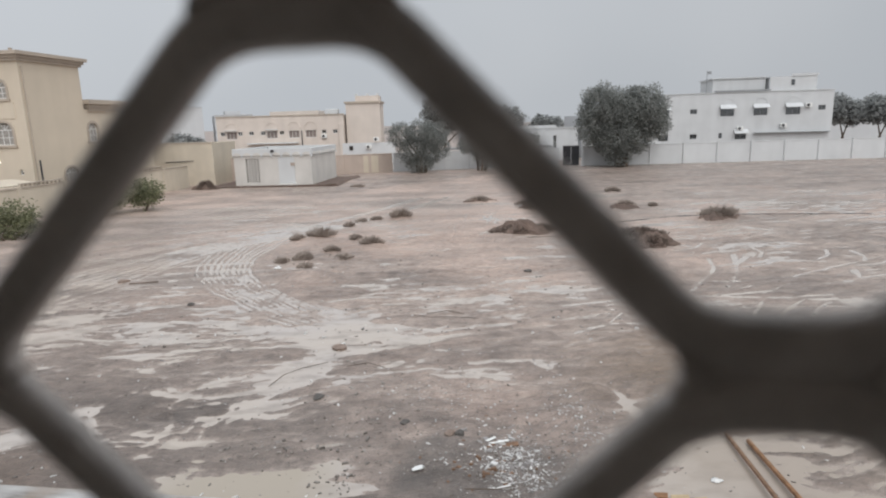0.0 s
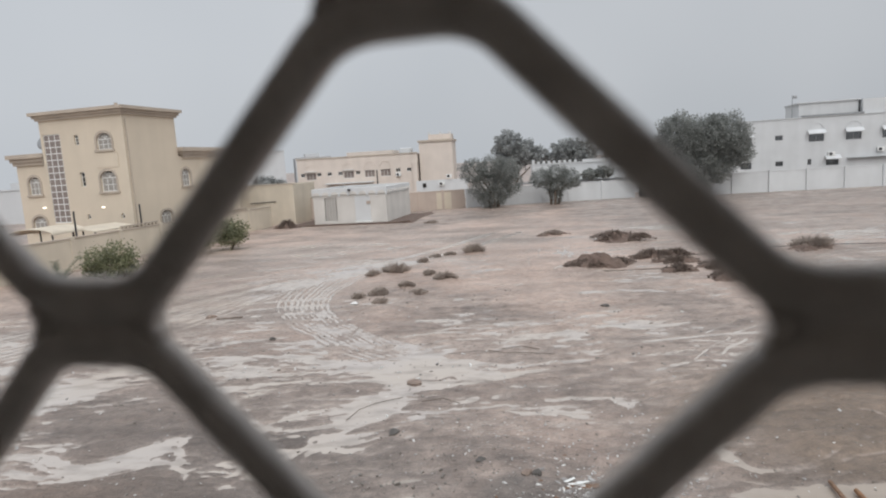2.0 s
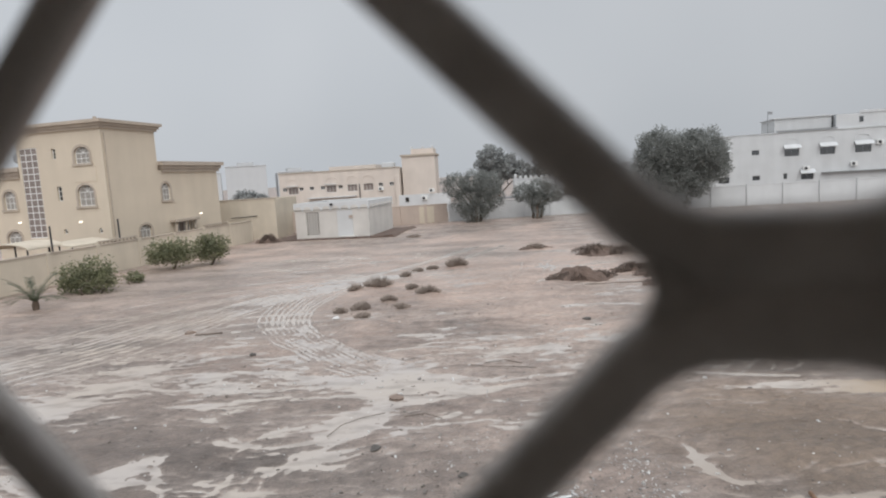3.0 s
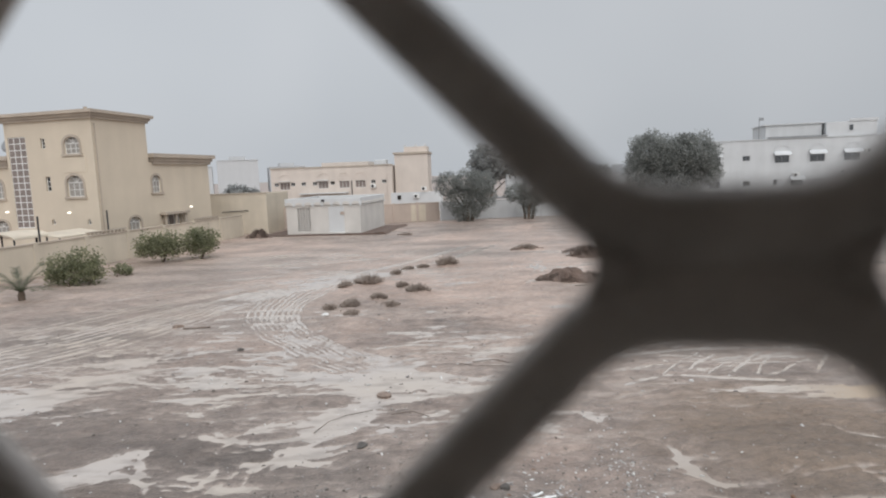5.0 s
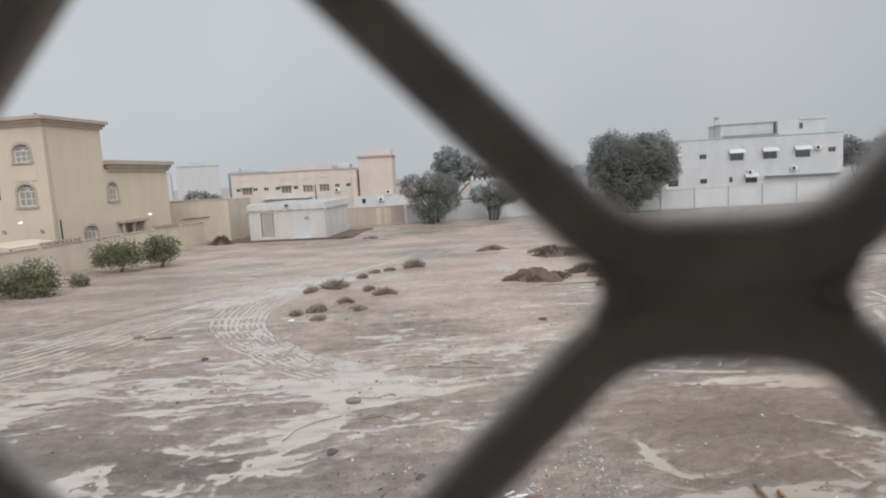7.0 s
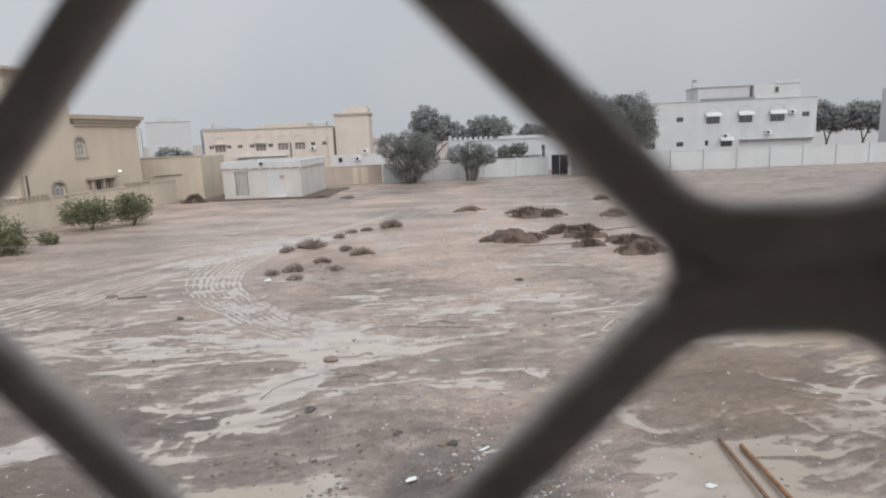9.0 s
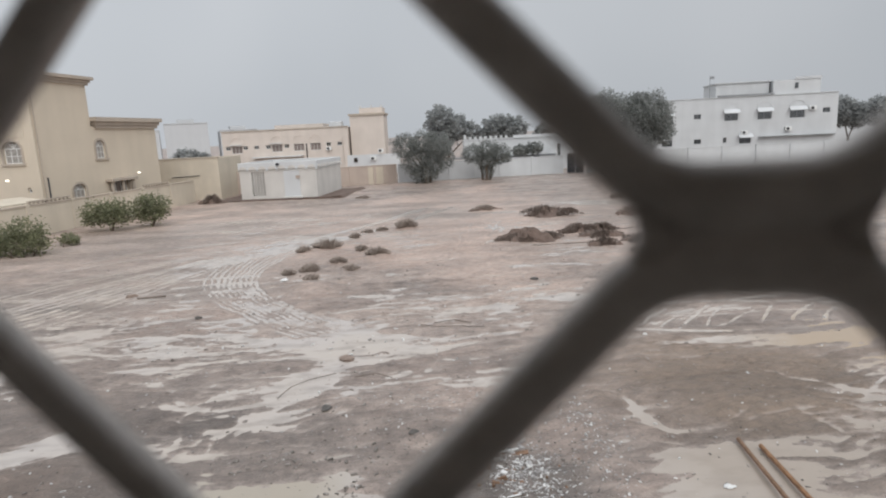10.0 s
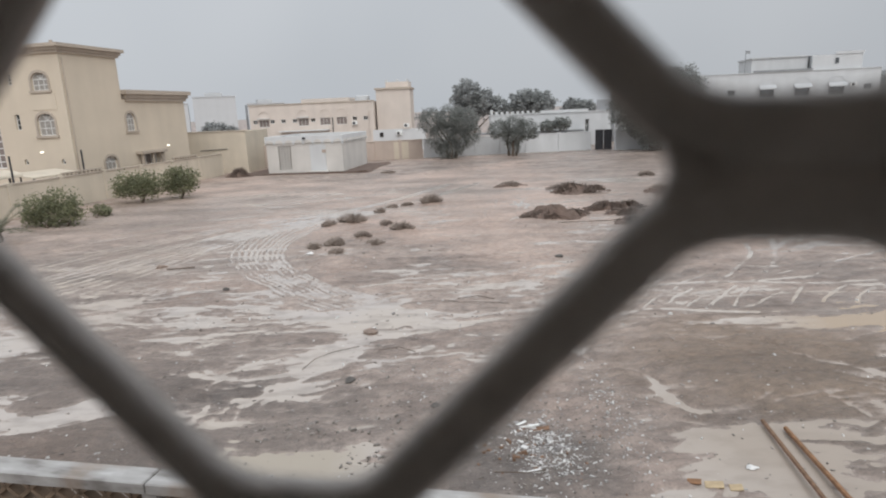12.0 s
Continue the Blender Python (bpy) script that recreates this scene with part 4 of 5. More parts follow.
def villa_wall():
    """Boundary wall of the villa, along the lot."""
    m, n = frame_of((-30.6, 24.0), (-25.6, 61.5))
    root = thing("villa_wall", Matrix.Identity(4), "sand-coloured rendered boundary wall with coping and balustrade panels", "wall")
    seg = n / 9
    for i in range(9):
        bm = bmesh.new()
        box(bm, i * seg, (i + 1) * seg - 0.02, -0.2, 0, -0.1, 2.15, m)
        part("wall_panel", bm, SAND_WALL, root)
        bm = bmesh.new()
        box(bm, i * seg - 0.16, i * seg + 0.16, -0.24, 0.05, -0.1, 2.3, m)
        part("pier", bm, SAND_WALL, root)
        bm = bmesh.new()
        box(bm, i * seg + 0.16, (i + 1) * seg - 0.16, -0.24, 0.05, 2.15, 2.25, m)
        part("coping", bm, VILLA_TRIM, root)
        if i % 3 == 1:
            for k in range(10):
                bm = bmesh.new()
                s = i * seg + 0.35 + k * (seg - 0.7) / 9
                tube(bm, [m @ Vector((s, -0.1, 2.25)), m @ Vector((s, -0.1, 2.33)), m @ Vector((s, -0.1, 2.42))], [0.05, 0.09, 0.05], 6)
                part("baluster", bm, VILLA_TRIM, root)
            bm = bmesh.new()
            box(bm, i * seg + 0.2, (i + 1) * seg - 0.2, -0.2, 0.02, 2.42, 2.5, m)
            part("rail", bm, VILLA_TRIM, root)
    for s in (13.5, 19.6):
        bm = bmesh.new()
        tube(bm, [m @ Vector((s, -0.5, 0)), m @ Vector((s, -0.5, 3.9))], [0.07, 0.06], 7)
        p = thing("steel_post", Matrix.Identity(4), "dark steel post standing behind the boundary wall", "post", "posts behind the wall")
        part("shaft", bm, DARK_METAL, p)
    # low white shed roof between the posts
    shed = thing("yard_canopy", Matrix.Identity(4), "pale sloping canopy in the villa yard", "canopy")
    bm = bmesh.new()
    prism(bm, [(0, 2.28), (0, 2.36), (-2.2, 2.62), (-2.2, 2.54)], 15.2, 19.4, m @ Matrix(((0, 1, 0, 0), (1, 0, 0, -0.6), (0, 0, 1, 0), (0, 0, 0, 1))))
    part("sheet", bm, SAND_WALL, shed)
    # curved shelter roof over the cars' place
    port = thing("car_shelter", Matrix.Identity(4), "pale curved sheet shelter on thin posts behind the boundary wall", "shelter")
    bm = bmesh.new()
    over = arch_points(-33.7, -30.2, 2.5, 0.42, 12)
    prism(bm, over + [(x, z - 0.05) for x, z in reversed(over)], 36.4, 39.6)
    part("curved_sheet", bm, SAND_WALL, port)
    for px in (-33.6, -30.3):
        for py in (36.5, 39.4):
            part("post", new_box(px - 0.04, px + 0.04, py - 0.04, py + 0.04, 0, 2.5), DARK_METAL, port)
    for s in (15.3, 19.3):
        part("leg", new_box(s, s + 0.1, -2.7, -2.6, 0, 2.5, m), DARK_METAL, shed)
        part("leg", new_box(s, s + 0.1, -0.8, -0.7, 0, 2.29, m), DARK_METAL, shed)


villa_wall()


def annex():
    root = thing("annex", pose(-33.0, 63.2, 0), "plain sand-coloured flat-roofed annex behind the boundary wall", "house")
    f = roofed_block(root, 0, 9.4, 0, 7, 4.35, SAND_WALL)
    part("coping", new_box(-0.06, 9.46, -0.06, 0.3, 4.35, 4.45), VILLA_TRIM, root)
    bm = bmesh.new()
    tube(bm, [f["S"] @ Vector((4.5, 0.1, 2.5)), f["S"] @ Vector((7.4, 0.1, 2.6))], [0.04, 0.04], 5)
    part("pipe", bm, DARK_METAL, root)


annex()


def service_building():
    root = thing("service_building", pose(-20.55, 60.3, 0, 0, 0, -6), "small chalky white service building with scalloped parapet and screen panel", "building")
    W, D, H = 7.8, 8.5, 3.05
    f = roofed_block(root, 0, W, 0, D, H, OFFWHITE, faces={"S": [(1.15, 2.55, 0.45, 2.8)]}, roof_at=2.95)
    # parapet
    for a, b in (((-0.08, -0.08), (W + 0.08, -0.08)), ((W + 0.08, 0.18), (W + 0.08, D + 0.08)), ((W - 0.2, D + 0.08), (0.2, D + 0.08)), ((-0.08, D + 0.08), (-0.08, 0.18))):
        m, n = frame_of(a, b)
        bm = bmesh.new()
        box(bm, 0, n, -0.25, 0, H, 3.72, m, 0.02)
        part("parapet", bm, WHITE, root)
        k = int(n / 0.9)
        for i in range(k):
            bm = bmesh.new()
            s0 = (i + 0.12) * n / k
            s1 = (i + 0.88) * n / k
            prism(bm, arch_points(s0, s1, H + 0.02, 0.3, 10), 0.0, 0.05, m)
            part("scallop", bm, OFFWHITE, root)
            part("corbel", new_box(s1 + 0.02, s1 + 0.2 * n / k, 0.0, 0.06, H - 0.14, H + 0.05, m), WHITE, root)
    # perforated screen: rails and pegs leaving small holes
    for r in range(12):
        z = 0.45 + r * 2.35 / 11
        part("screen_rail", new_box(1.15, 2.55, -0.14, -0.06, z - 0.04, z + 0.04, f["S"]), OFFWHITE, root)
    for c in range(6):
        s = 1.15 + c * 1.4 / 5
        part("screen_bar", new_box(s - 0.045, s + 0.045, -0.13, -0.05, 0.45, 2.8, f["S"]), OFFWHITE, root)
    # pale board added inside the wall to brighten the screen's dark holes
    part("hole_brightener", new_box(1.0, 2.7, -0.96, -0.9, 0.4, 2.9, f["S"]), OFFWHITE, root)
    part("step", new_box(4.4, 6.4, 0.02, 0.5, 0.2, 0.32, f["S"], 0.01), OFFWHITE, root)
    part("wall_panel", new_box(4.5, W - 1.7, 0.0, 0.05, 0.3, 2.85, f["S"]), WHITE, root)
    part("vent", new_box(5.75, 6.15, 0.05, 0.11, 2.05, 2.35, f["S"]), BROWN_WALL, root)
    part("floodlight", new_box(3.9, 4.15, 0.1, 0.3, 3.4, 3.6, f["S"]), DARK_METAL, root)
    bm = bmesh.new()
    prism(bm, [(-3.2, -0.1), (-2.6, 0.14), (W + 1.2, 0.2), (W + 2.4, 0.32), (W + 3.0, -0.1)], -0.7, D)
    part("apron", bm, EARTH, root, "dark earth and concrete apron")


service_building()


def plain_wall(name, label, pts, h, mat, cap, step, group=""):
    for (a, b) in zip(pts, pts[1:]):
        m, n = frame_of(a, b)
        root = thing(name, Matrix.Identity(4), label, "wall", group)
        k = max(1, round(n / step))
        for i in range(k):
            s0, s1 = i * n / k, (i + 1) * n / k
            part("wall_panel", new_box(s0 + 0.15, s1 - 0.15, -0.2, 0, -0.1, h - 0.08, m), mat, root)
            part("coping", new_box(s0 + 0.15, s1 - 0.15, -0.24, 0.04, h - 0.08, h, m), cap, root)
            part("pier", new_box(s0 - 0.15, s0 + 0.15, -0.25, 0.12, -0.1, h + 0.06, m), cap, root)


plain_wall("white_wall", "long white rendered boundary wall with evenly spaced piers", [(17.0, 75.2), (66.0, 75.0)], 2.5, WHITE, WHITE, 4.0)
plain_wall("white_wall", "white rendered boundary wall before the low house", [(-6.0, 74.8), (6.4, 76.2), (14.6, 77.4)], 2.3, WHITE, WHITE, 3.4)
plain_wall("brown_wall", "brown rendered boundary wall with piers", [(-25.6, 67.8), (-20.0, 69.6)], 2.6, BROWN_WALL, SAND_WALL, 3.0)
plain_wall("brown_wall", "brown rendered boundary wall with piers", [(-20.0, 69.6), (-11.7, 73.4), (-6.1, 74.8)], 2.3, BROWN_WALL, BROWN_WALL, 2.9)


def gate(x0, y0, x1, y1, h, mat, label):
    m, n = frame_of((x0, y0), (x1, y1))
    root = thing("gate", Matrix.Identity(4), label, "gate")
    for i in range(2):
        s0, s1 = i * n / 2 + 0.02, (i + 1) * n / 2 - 0.02
        leaf = part("gate_leaf", new_box(s0, s1, 0.06, 0.10, 0.08, h, m), mat, root)
        for k in range(5):
            s = s0 + 0.1 + k * (s1 - s0 - 0.2) / 4
            part("stile", new_box(s - 0.03, s + 0.03, 0.10, 0.13, 0.08, h, m), mat, leaf)


gate(-9.7, 74.0, -7.9, 74.45, 2.1, SAND_WALL, "tan sheet-metal gate in the brown wall")
gate(14.9, 77.3, 16.9, 77.0, 2.5, DARK_METAL, "dark metal double gate beside the white wall")


def low_house():
    root = thing("low_house", pose(2.4, 87.0, 0), "low white flat-roofed house behind the wall", "house")
    ops = [(9.5, 10.6, 1.6, 3.0), (13.0, 13.5, 1.8, 3.6), (5.0, 6.4, 1.2, 2.6)]
    f = roofed_block(root, 0, 16.5, 0, 9, 4.55, WHITE, faces={"S": ops})
    for o in ops:
        window(root, f["S"], *o, 2, 2)
    part("coping", new_box(-0.1, 16.6, -0.12, 0.3, 4.55, 4.7), WHITE, root)
    part("raised_parapet", new_box(6.9, 13.4, 0.0, 0.25, 4.7, 5.0), WHITE, root)
    for k in range(9):
        part("merlon", new_box(-0.05 + k * 0.72, 0.32 + k * 0.72, -0.12, 0.1, 4.7, 5.02 if k else 5.3, bevel=0.03), WHITE, root)
    part("canopy", new_box(-2.2, 12.6, -1.6, -0.02, 2.05, 2.25), GREY_METAL, root)
    for x in (-2.0, 3.0, 8.0, 12.4):
        part("canopy_post", new_box(x, x + 0.12, -1.55, -1.43, 0, 2.05), WHITE_PAINT, root)


low_house()


def awning(root, m, s0, s1, z):
    bm = bmesh.new()
    prism(bm, [(0, z + 0.55), (0, z + 0.62), (0.7, z + 0.12), (0.7, z + 0.0), (0.66, z + 0.05)], s0 - 0.15, s1 + 0.15, m @ Matrix(((0, 1, 0, 0), (1, 0, 0, 0), (0, 0, 1, 0), (0, 0, 0, 1))))
    part("awning", bm, WHITE, root)


def white_house():
    root = thing("white_house", pose(31.0, 94.0, 0, 0, 0, -8.0), "two-storey white house with awnings and roof rooms", "house")
    L, D, H = 25.6, 12, 8.85
    big = [(10.2, 12.1), (14.8, 16.7), (19.2, 21.2)]
    tops = [(5.9, 6.9, 5.95, 6.65)] + [(a, b, 5.5, 6.75) for a, b in big] + [(23.6, 24.6, 6.05, 6.75), (1.4, 2.9, 5.5, 6.75)]
    low = [(6.0, 7.0, 2.3, 3.0), (10.1, 10.6, 2.3, 3.1), (12.4, 14.0, 2.1, 3.0), (1.4, 2.9, 2.1, 3.0)]
    f = roofed_block(root, 0, L, 0, D, H, WHITE, faces={"S": tops + low})
    for o in tops + low:
        window(root, f["S"], *o, 2, 1, frame_mat=GREY_METAL)
    for a, b in big + [(1.4, 2.9)]:
        awning(root, f["S"], a, b, 6.55)
        bm = bmesh.new()
        o_pts, i_pts = arch_points(a - 0.1, b + 0.1, 7.2, 1.0), arch_points(a + 0.1, b - 0.1, 7.2, 0.8)
        for p0, p1, q0, q1 in zip(o_pts, o_pts[1:], i_pts, i_pts[1:]):
            prism(bm, [p0, p1, q1, q0], 0.0, 0.06, f["S"])
        part("blind_arch", bm, WHITE, root)
    awning(root, f["S"], 12.4, 14.0, 2.95)
    ac_unit(root, f["S"], 22.2, 6.5)
    ac_unit(root, f["S"], 13.0, 3.4)
    ac_unit(root, f["S"], 19.0, 3.7)
    part("coping", new_box(-0.08, L + 0.08, -0.1, 0.3, H, H + 0.1), WHITE, root)
    part("roof_room", new_box(9.2, 16.6, 1.2, 8, 8.35, 10.9), WHITE, root)
    part("roof_room_eave", new_box(9.0, 16.8, 1.0, 8.2, 10.9, 11.05), WHITE, root)
    part("roof_band", new_box(9.2, 16.9, -0.16, 0.24, H + 0.1, H + 0.35), GREY_METAL, root)
    part("stair_tower", new_box(16.9, 23.3, 0.4, 6, 8.35, 10.95), WHITE, root)
    part("tower_parapet", new_box(19.8, 23.4, 0.3, 0.6, 10.95, 11.3), WHITE, root)
    fm, _ = frame_of((16.9, 0.4), (23.3, 0.4))
    window(root, fm, 2.9, 3.4, 9.7, 10.5, 1, 1, depth=-0.08, frame_mat=GREY_METAL)
    part("porch_roof", new_box(15.0, L - 0.3, -0.6, -0.02, 2.95, 3.03), GREY_METAL, root)
    bm = bmesh.new()
    tube(bm, [(8.4, 1.5, 8.3), (8.4, 1.5, 12.2)], [0.05, 0.04], 6)
    part("flagpole", bm, GREY_METAL, root)
    part("flag", new_box(8.44, 9.0, 1.49, 1.51, 11.7, 12.1), GREY_METAL, root)


white_house()


def far_house():
    root = thing("far_house", pose(-36.3, 100.0, 0), "pale sand two-storey house with arches and corner tower", "house")
    L, D, H = 20.4, 12, 7.5
    small = [(c, c + 0.75, 4.6, 5.2) for c in (0.5, 3.3, 5.1, 7.0, 10.0, 16.8, 18.6)]
    large = [(c, c + 1.7, 4.05, 5.2) for c in (1.45, 7.95, 11.5, 14.2)]
    f = roofed_block(root, 0, L, 0, D, H, FAR_HOUSE, faces={"S": small + large})
    for o in small:
        window(root, f["S"], *o, 2, 1, frame_mat=WHITE_PAINT)
    for o in large:
        window(root, f["S"], *o, 3, 1, frame_mat=WHITE_PAINT, pane_mat=FROST)
    for a in (1.3, 7.8):
        part("shade_slab", new_box(a, a + 2.0, 0.0, 0.45, 5.35, 5.45, f["S"]), WHITE, root)
    ac_unit(root, f["S"], 17.2, 3.9)
    for a in (1.2, 7.7, 11.25, 13.95):
        bm = bmesh.new()
        o_pts, i_pts = arch_points(a, a + 2.2, 5.6, 1.1), arch_points(a + 0.2, a + 2.0, 5.6, 0.9)
        for p0, p1, q0, q1 in zip(o_pts, o_pts[1:], i_pts, i_pts[1:]):
            prism(bm, [p0, p1, q1, q0], 0.0, 0.08, f["S"])
        part("blind_arch", bm, FAR_HOUSE, root)
    part("coping", new_box(-0.1, L + 0.1, -0.12, 0.3, H, H + 0.15), VILLA_TRIM, root)
    part("roof_room", new_box(8.0, 16.0, 2.5, 8, 7.0, 8.3), FAR_HOUSE, root)
    part("canopy", new_box(5.0, 13.0, -1.4, -0.02, 3.2, 3.35), WHITE, root)
    bm = bmesh.new()
    tube(bm, [f["S"] @ Vector((13.6, 0.12, 2.0)), f["S"] @ Vector((13.6, 0.12, 5.2))], [0.08, 0.08], 6)
    part("rain_pipe", bm, DARK_METAL, root)
    # tower
    part("tower", new_box(20.7, 26.2, 1.0, 7, 0, 9.2), FAR_HOUSE, root)
    part("tower_coping", new_box(20.5, 26.4, 0.8, 7.2, 9.2, 9.5), VILLA_TRIM, root)
    part("tower_room", new_box(22.2, 26.0, 2, 6, 9.5, 10.4), FAR_HOUSE, root)
    for a in (22.2, 24.0, 25.6):
        part("tower_merlon", new_box(a, a + 0.4, 1.98, 2.4, 10.4, 10.75), WHITE, root)
    part("end_pilaster", new_box(19.6, 20.38, 0.0, 0.3, 0, 6.2, f["S"], 0.05), FAR_HOUSE, root)
    part("roof_tank", new_box(17.0, 19.0, 3.0, 5.0, 7.0, 8.5, bevel=0.08), WHITE, root)
    # white porch wall in front of the tower
    part("porch_wall", new_box(21.0, 29.0, -6.0, -5.7, 0, 3.1), WHITE, root)
    fm, _ = frame_of((21.0, -6.0), (29.0, -6.0))
    window(root, fm, 1.0, 1.6, 2.0, 2.7, 1, 1, depth=-0.08, frame_mat=GREY_METAL)
    ac_unit(root, fm, 4.0, 2.2)
    ac_unit(root, fm, 5.2, 3.3)


far_house()


def distant_block(x, y, w, d, h, label):
    root = thing("distant_building", pose(x, y, 0, 0, 0, 24 if x < -50 else 4), label, "building", "distant buildings")
    roofed_block(root, 0, w, 0, d, h, HAZY)
    part("roof_room", new_box(w * 0.3, w * 0.7, 2, d - 2, h - 0.5, h + 1.2), HAZY, root)
    part("coping", new_box(-0.1, w + 0.1, -0.15, 0.3, h, h + 0.2), HAZY, root)


distant_block(-84, 160, 9, 10, 10.0, "pale grey distant house block")
distant_block(-75, 165, 11, 10, 11.6, "tall pale grey distant house block")
distant_block(-62, 170, 10, 10, 9.4, "pale grey distant house block")
# added low block, not a known house, that hides the bare horizon
distant_block(-86, 84, 26, 10, 5.3, "low pale filler block beyond the villa")
distant_block(60, 122, 46, 10, 5.2, "low pale house block behind the trees")
distant_block(68.6, 90, 14, 4, 9.8, "white house block beyond the boundary wall")
distant_block(20.5, 92, 9, 10, 6.2, "pale house block behind the large tree")

# ------------------------------------------------------------------ plants


def leaf_mass(lobes, count, size, rnd, droop=0.0, shell=0.55, loose=0.07):
    """Many small bent leaf sprays filling rounded lobes (x, y, z, rx, ry, rz)."""
    verts, faces = [], []
    vol = [a[3] * a[4] * a[5] for a in lobes]
    for _ in range(count):
        cx, cy, cz, rx, ry, rz = rnd.choices(lobes, vol)[0]
        d = Vector((rnd.gauss(0, 1), rnd.gauss(0, 1), rnd.gauss(0, 1))).normalized()
        r = shell + (1 - shell) * rnd.random() ** 0.6
        r *= 1 + 0.16 * math.sin(d.x * 7 + cx) * math.sin(d.z * 6 + cy) + rnd.gauss(0, loose)
        p = Vector((cx + d.x * rx * r, cy + d.y * ry * r, cz + d.z * rz * r - droop * rnd.random()))
        u = Vector((rnd.gauss(0, 1), rnd.gauss(0, 1), rnd.gauss(0, 0.7))).normalized()
        n = (d + Vector((rnd.gauss(0, 0.6), rnd.gauss(0, 0.6), rnd.gauss(0.3, 0.6)))).normalized()
        v = n.cross(u)
        if v.length < 0.1:
            continue
        v.normalize()
        s = size * rnd.uniform(0.6, 1.4)
        i = len(verts)
        verts += [p - u * s, p + v * s * 0.45 + n * s * 0.15, p + u * s - Vector((0, 0, droop * s)), p - v * s * 0.45 + n * s * 0.15]
        faces.append((i, i + 1, i + 2, i + 3))
    return verts, faces


def mesh_of(name, verts, faces, mat):
    me = bpy.data.meshes.new(name)
    me.from_pydata([tuple(v) for v in verts], [], faces)
    me.materials.append(mat)
    return me


def tree(x, y, lobes, count, size, mat, label, trunk_r=0.25, stems=1, seed=1, droop=0.0, fork=1.6, category="tree", name="tree"):
    rnd = random.Random(seed)
    root = thing(name, pose(x, y, spot(x, y)), label, category)
    crown = new("crown", mesh_of("crown", *leaf_mass(lobes, count, size, rnd, droop, *((0.35, 0.15) if mat == LEAF_BUSH else (0.55, 0.08))), mat))
    crown.parent = root
    bm = bmesh.new()
    for s in range(stems):
        a = s * 2.4
        base = Vector((0.15 * stems * math.cos(a), 0.15 * stems * math.sin(a), -0.1)) if stems > 1 else Vector((0, 0, -0.1))
        top = base + Vector((0.25 * math.cos(a), 0.25 * math.sin(a), fork))
        tube(bm, [base, (base + top) / 2 + Vector((0.05, 0, 0)), top], [trunk_r * 1.2, trunk_r, trunk_r * 0.85], 8)
        for lb in lobes[s::stems] if len(lobes) > stems else lobes:
            e = Vector(lb[:3])
            mid = top.lerp(e, 0.5) + Vector((rnd.gauss(0, 0.1), rnd.gauss(0, 0.1), 0.15))
            tube(bm, [top, mid, e], [trunk_r * 0.55, trunk_r * 0.35, trunk_r * 0.12], 6)
    part("trunk", bm, BARK, root)
    return root


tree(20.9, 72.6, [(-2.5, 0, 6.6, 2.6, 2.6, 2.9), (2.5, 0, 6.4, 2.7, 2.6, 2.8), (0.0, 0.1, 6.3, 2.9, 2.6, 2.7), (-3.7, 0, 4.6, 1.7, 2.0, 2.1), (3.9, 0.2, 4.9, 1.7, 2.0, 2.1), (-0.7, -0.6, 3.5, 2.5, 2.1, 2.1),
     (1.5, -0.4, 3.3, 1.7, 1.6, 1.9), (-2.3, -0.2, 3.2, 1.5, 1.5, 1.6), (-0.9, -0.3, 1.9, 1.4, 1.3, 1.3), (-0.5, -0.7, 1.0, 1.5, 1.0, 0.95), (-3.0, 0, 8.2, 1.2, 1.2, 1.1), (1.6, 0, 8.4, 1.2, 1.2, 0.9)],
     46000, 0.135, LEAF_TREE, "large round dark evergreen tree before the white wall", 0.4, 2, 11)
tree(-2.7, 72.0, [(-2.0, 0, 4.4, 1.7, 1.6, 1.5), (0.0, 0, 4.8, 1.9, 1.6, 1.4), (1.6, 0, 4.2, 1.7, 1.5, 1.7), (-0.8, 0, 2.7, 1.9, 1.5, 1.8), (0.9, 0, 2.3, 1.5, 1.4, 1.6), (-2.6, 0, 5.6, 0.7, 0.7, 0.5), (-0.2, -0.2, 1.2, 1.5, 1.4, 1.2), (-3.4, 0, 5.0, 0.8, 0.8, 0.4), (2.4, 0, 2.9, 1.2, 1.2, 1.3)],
     19000, 0.10, LEAF_TREE, "spreading haze-pale acacia tree before the boundary wall", 0.2, 3, 12, 0.3)
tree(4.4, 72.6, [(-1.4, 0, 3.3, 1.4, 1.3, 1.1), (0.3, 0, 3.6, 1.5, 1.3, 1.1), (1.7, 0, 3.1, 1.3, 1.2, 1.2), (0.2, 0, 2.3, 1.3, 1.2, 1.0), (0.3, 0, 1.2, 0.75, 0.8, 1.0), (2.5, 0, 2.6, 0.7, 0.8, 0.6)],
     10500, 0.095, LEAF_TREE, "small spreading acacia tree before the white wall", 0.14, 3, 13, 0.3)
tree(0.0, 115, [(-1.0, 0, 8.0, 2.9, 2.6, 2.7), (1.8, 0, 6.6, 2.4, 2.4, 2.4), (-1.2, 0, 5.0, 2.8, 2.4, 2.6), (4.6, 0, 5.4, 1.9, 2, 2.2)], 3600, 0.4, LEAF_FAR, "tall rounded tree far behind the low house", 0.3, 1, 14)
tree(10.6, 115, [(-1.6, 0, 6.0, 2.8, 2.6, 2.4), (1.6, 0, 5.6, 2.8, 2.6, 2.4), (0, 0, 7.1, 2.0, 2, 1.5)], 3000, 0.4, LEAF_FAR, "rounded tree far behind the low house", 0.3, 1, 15)
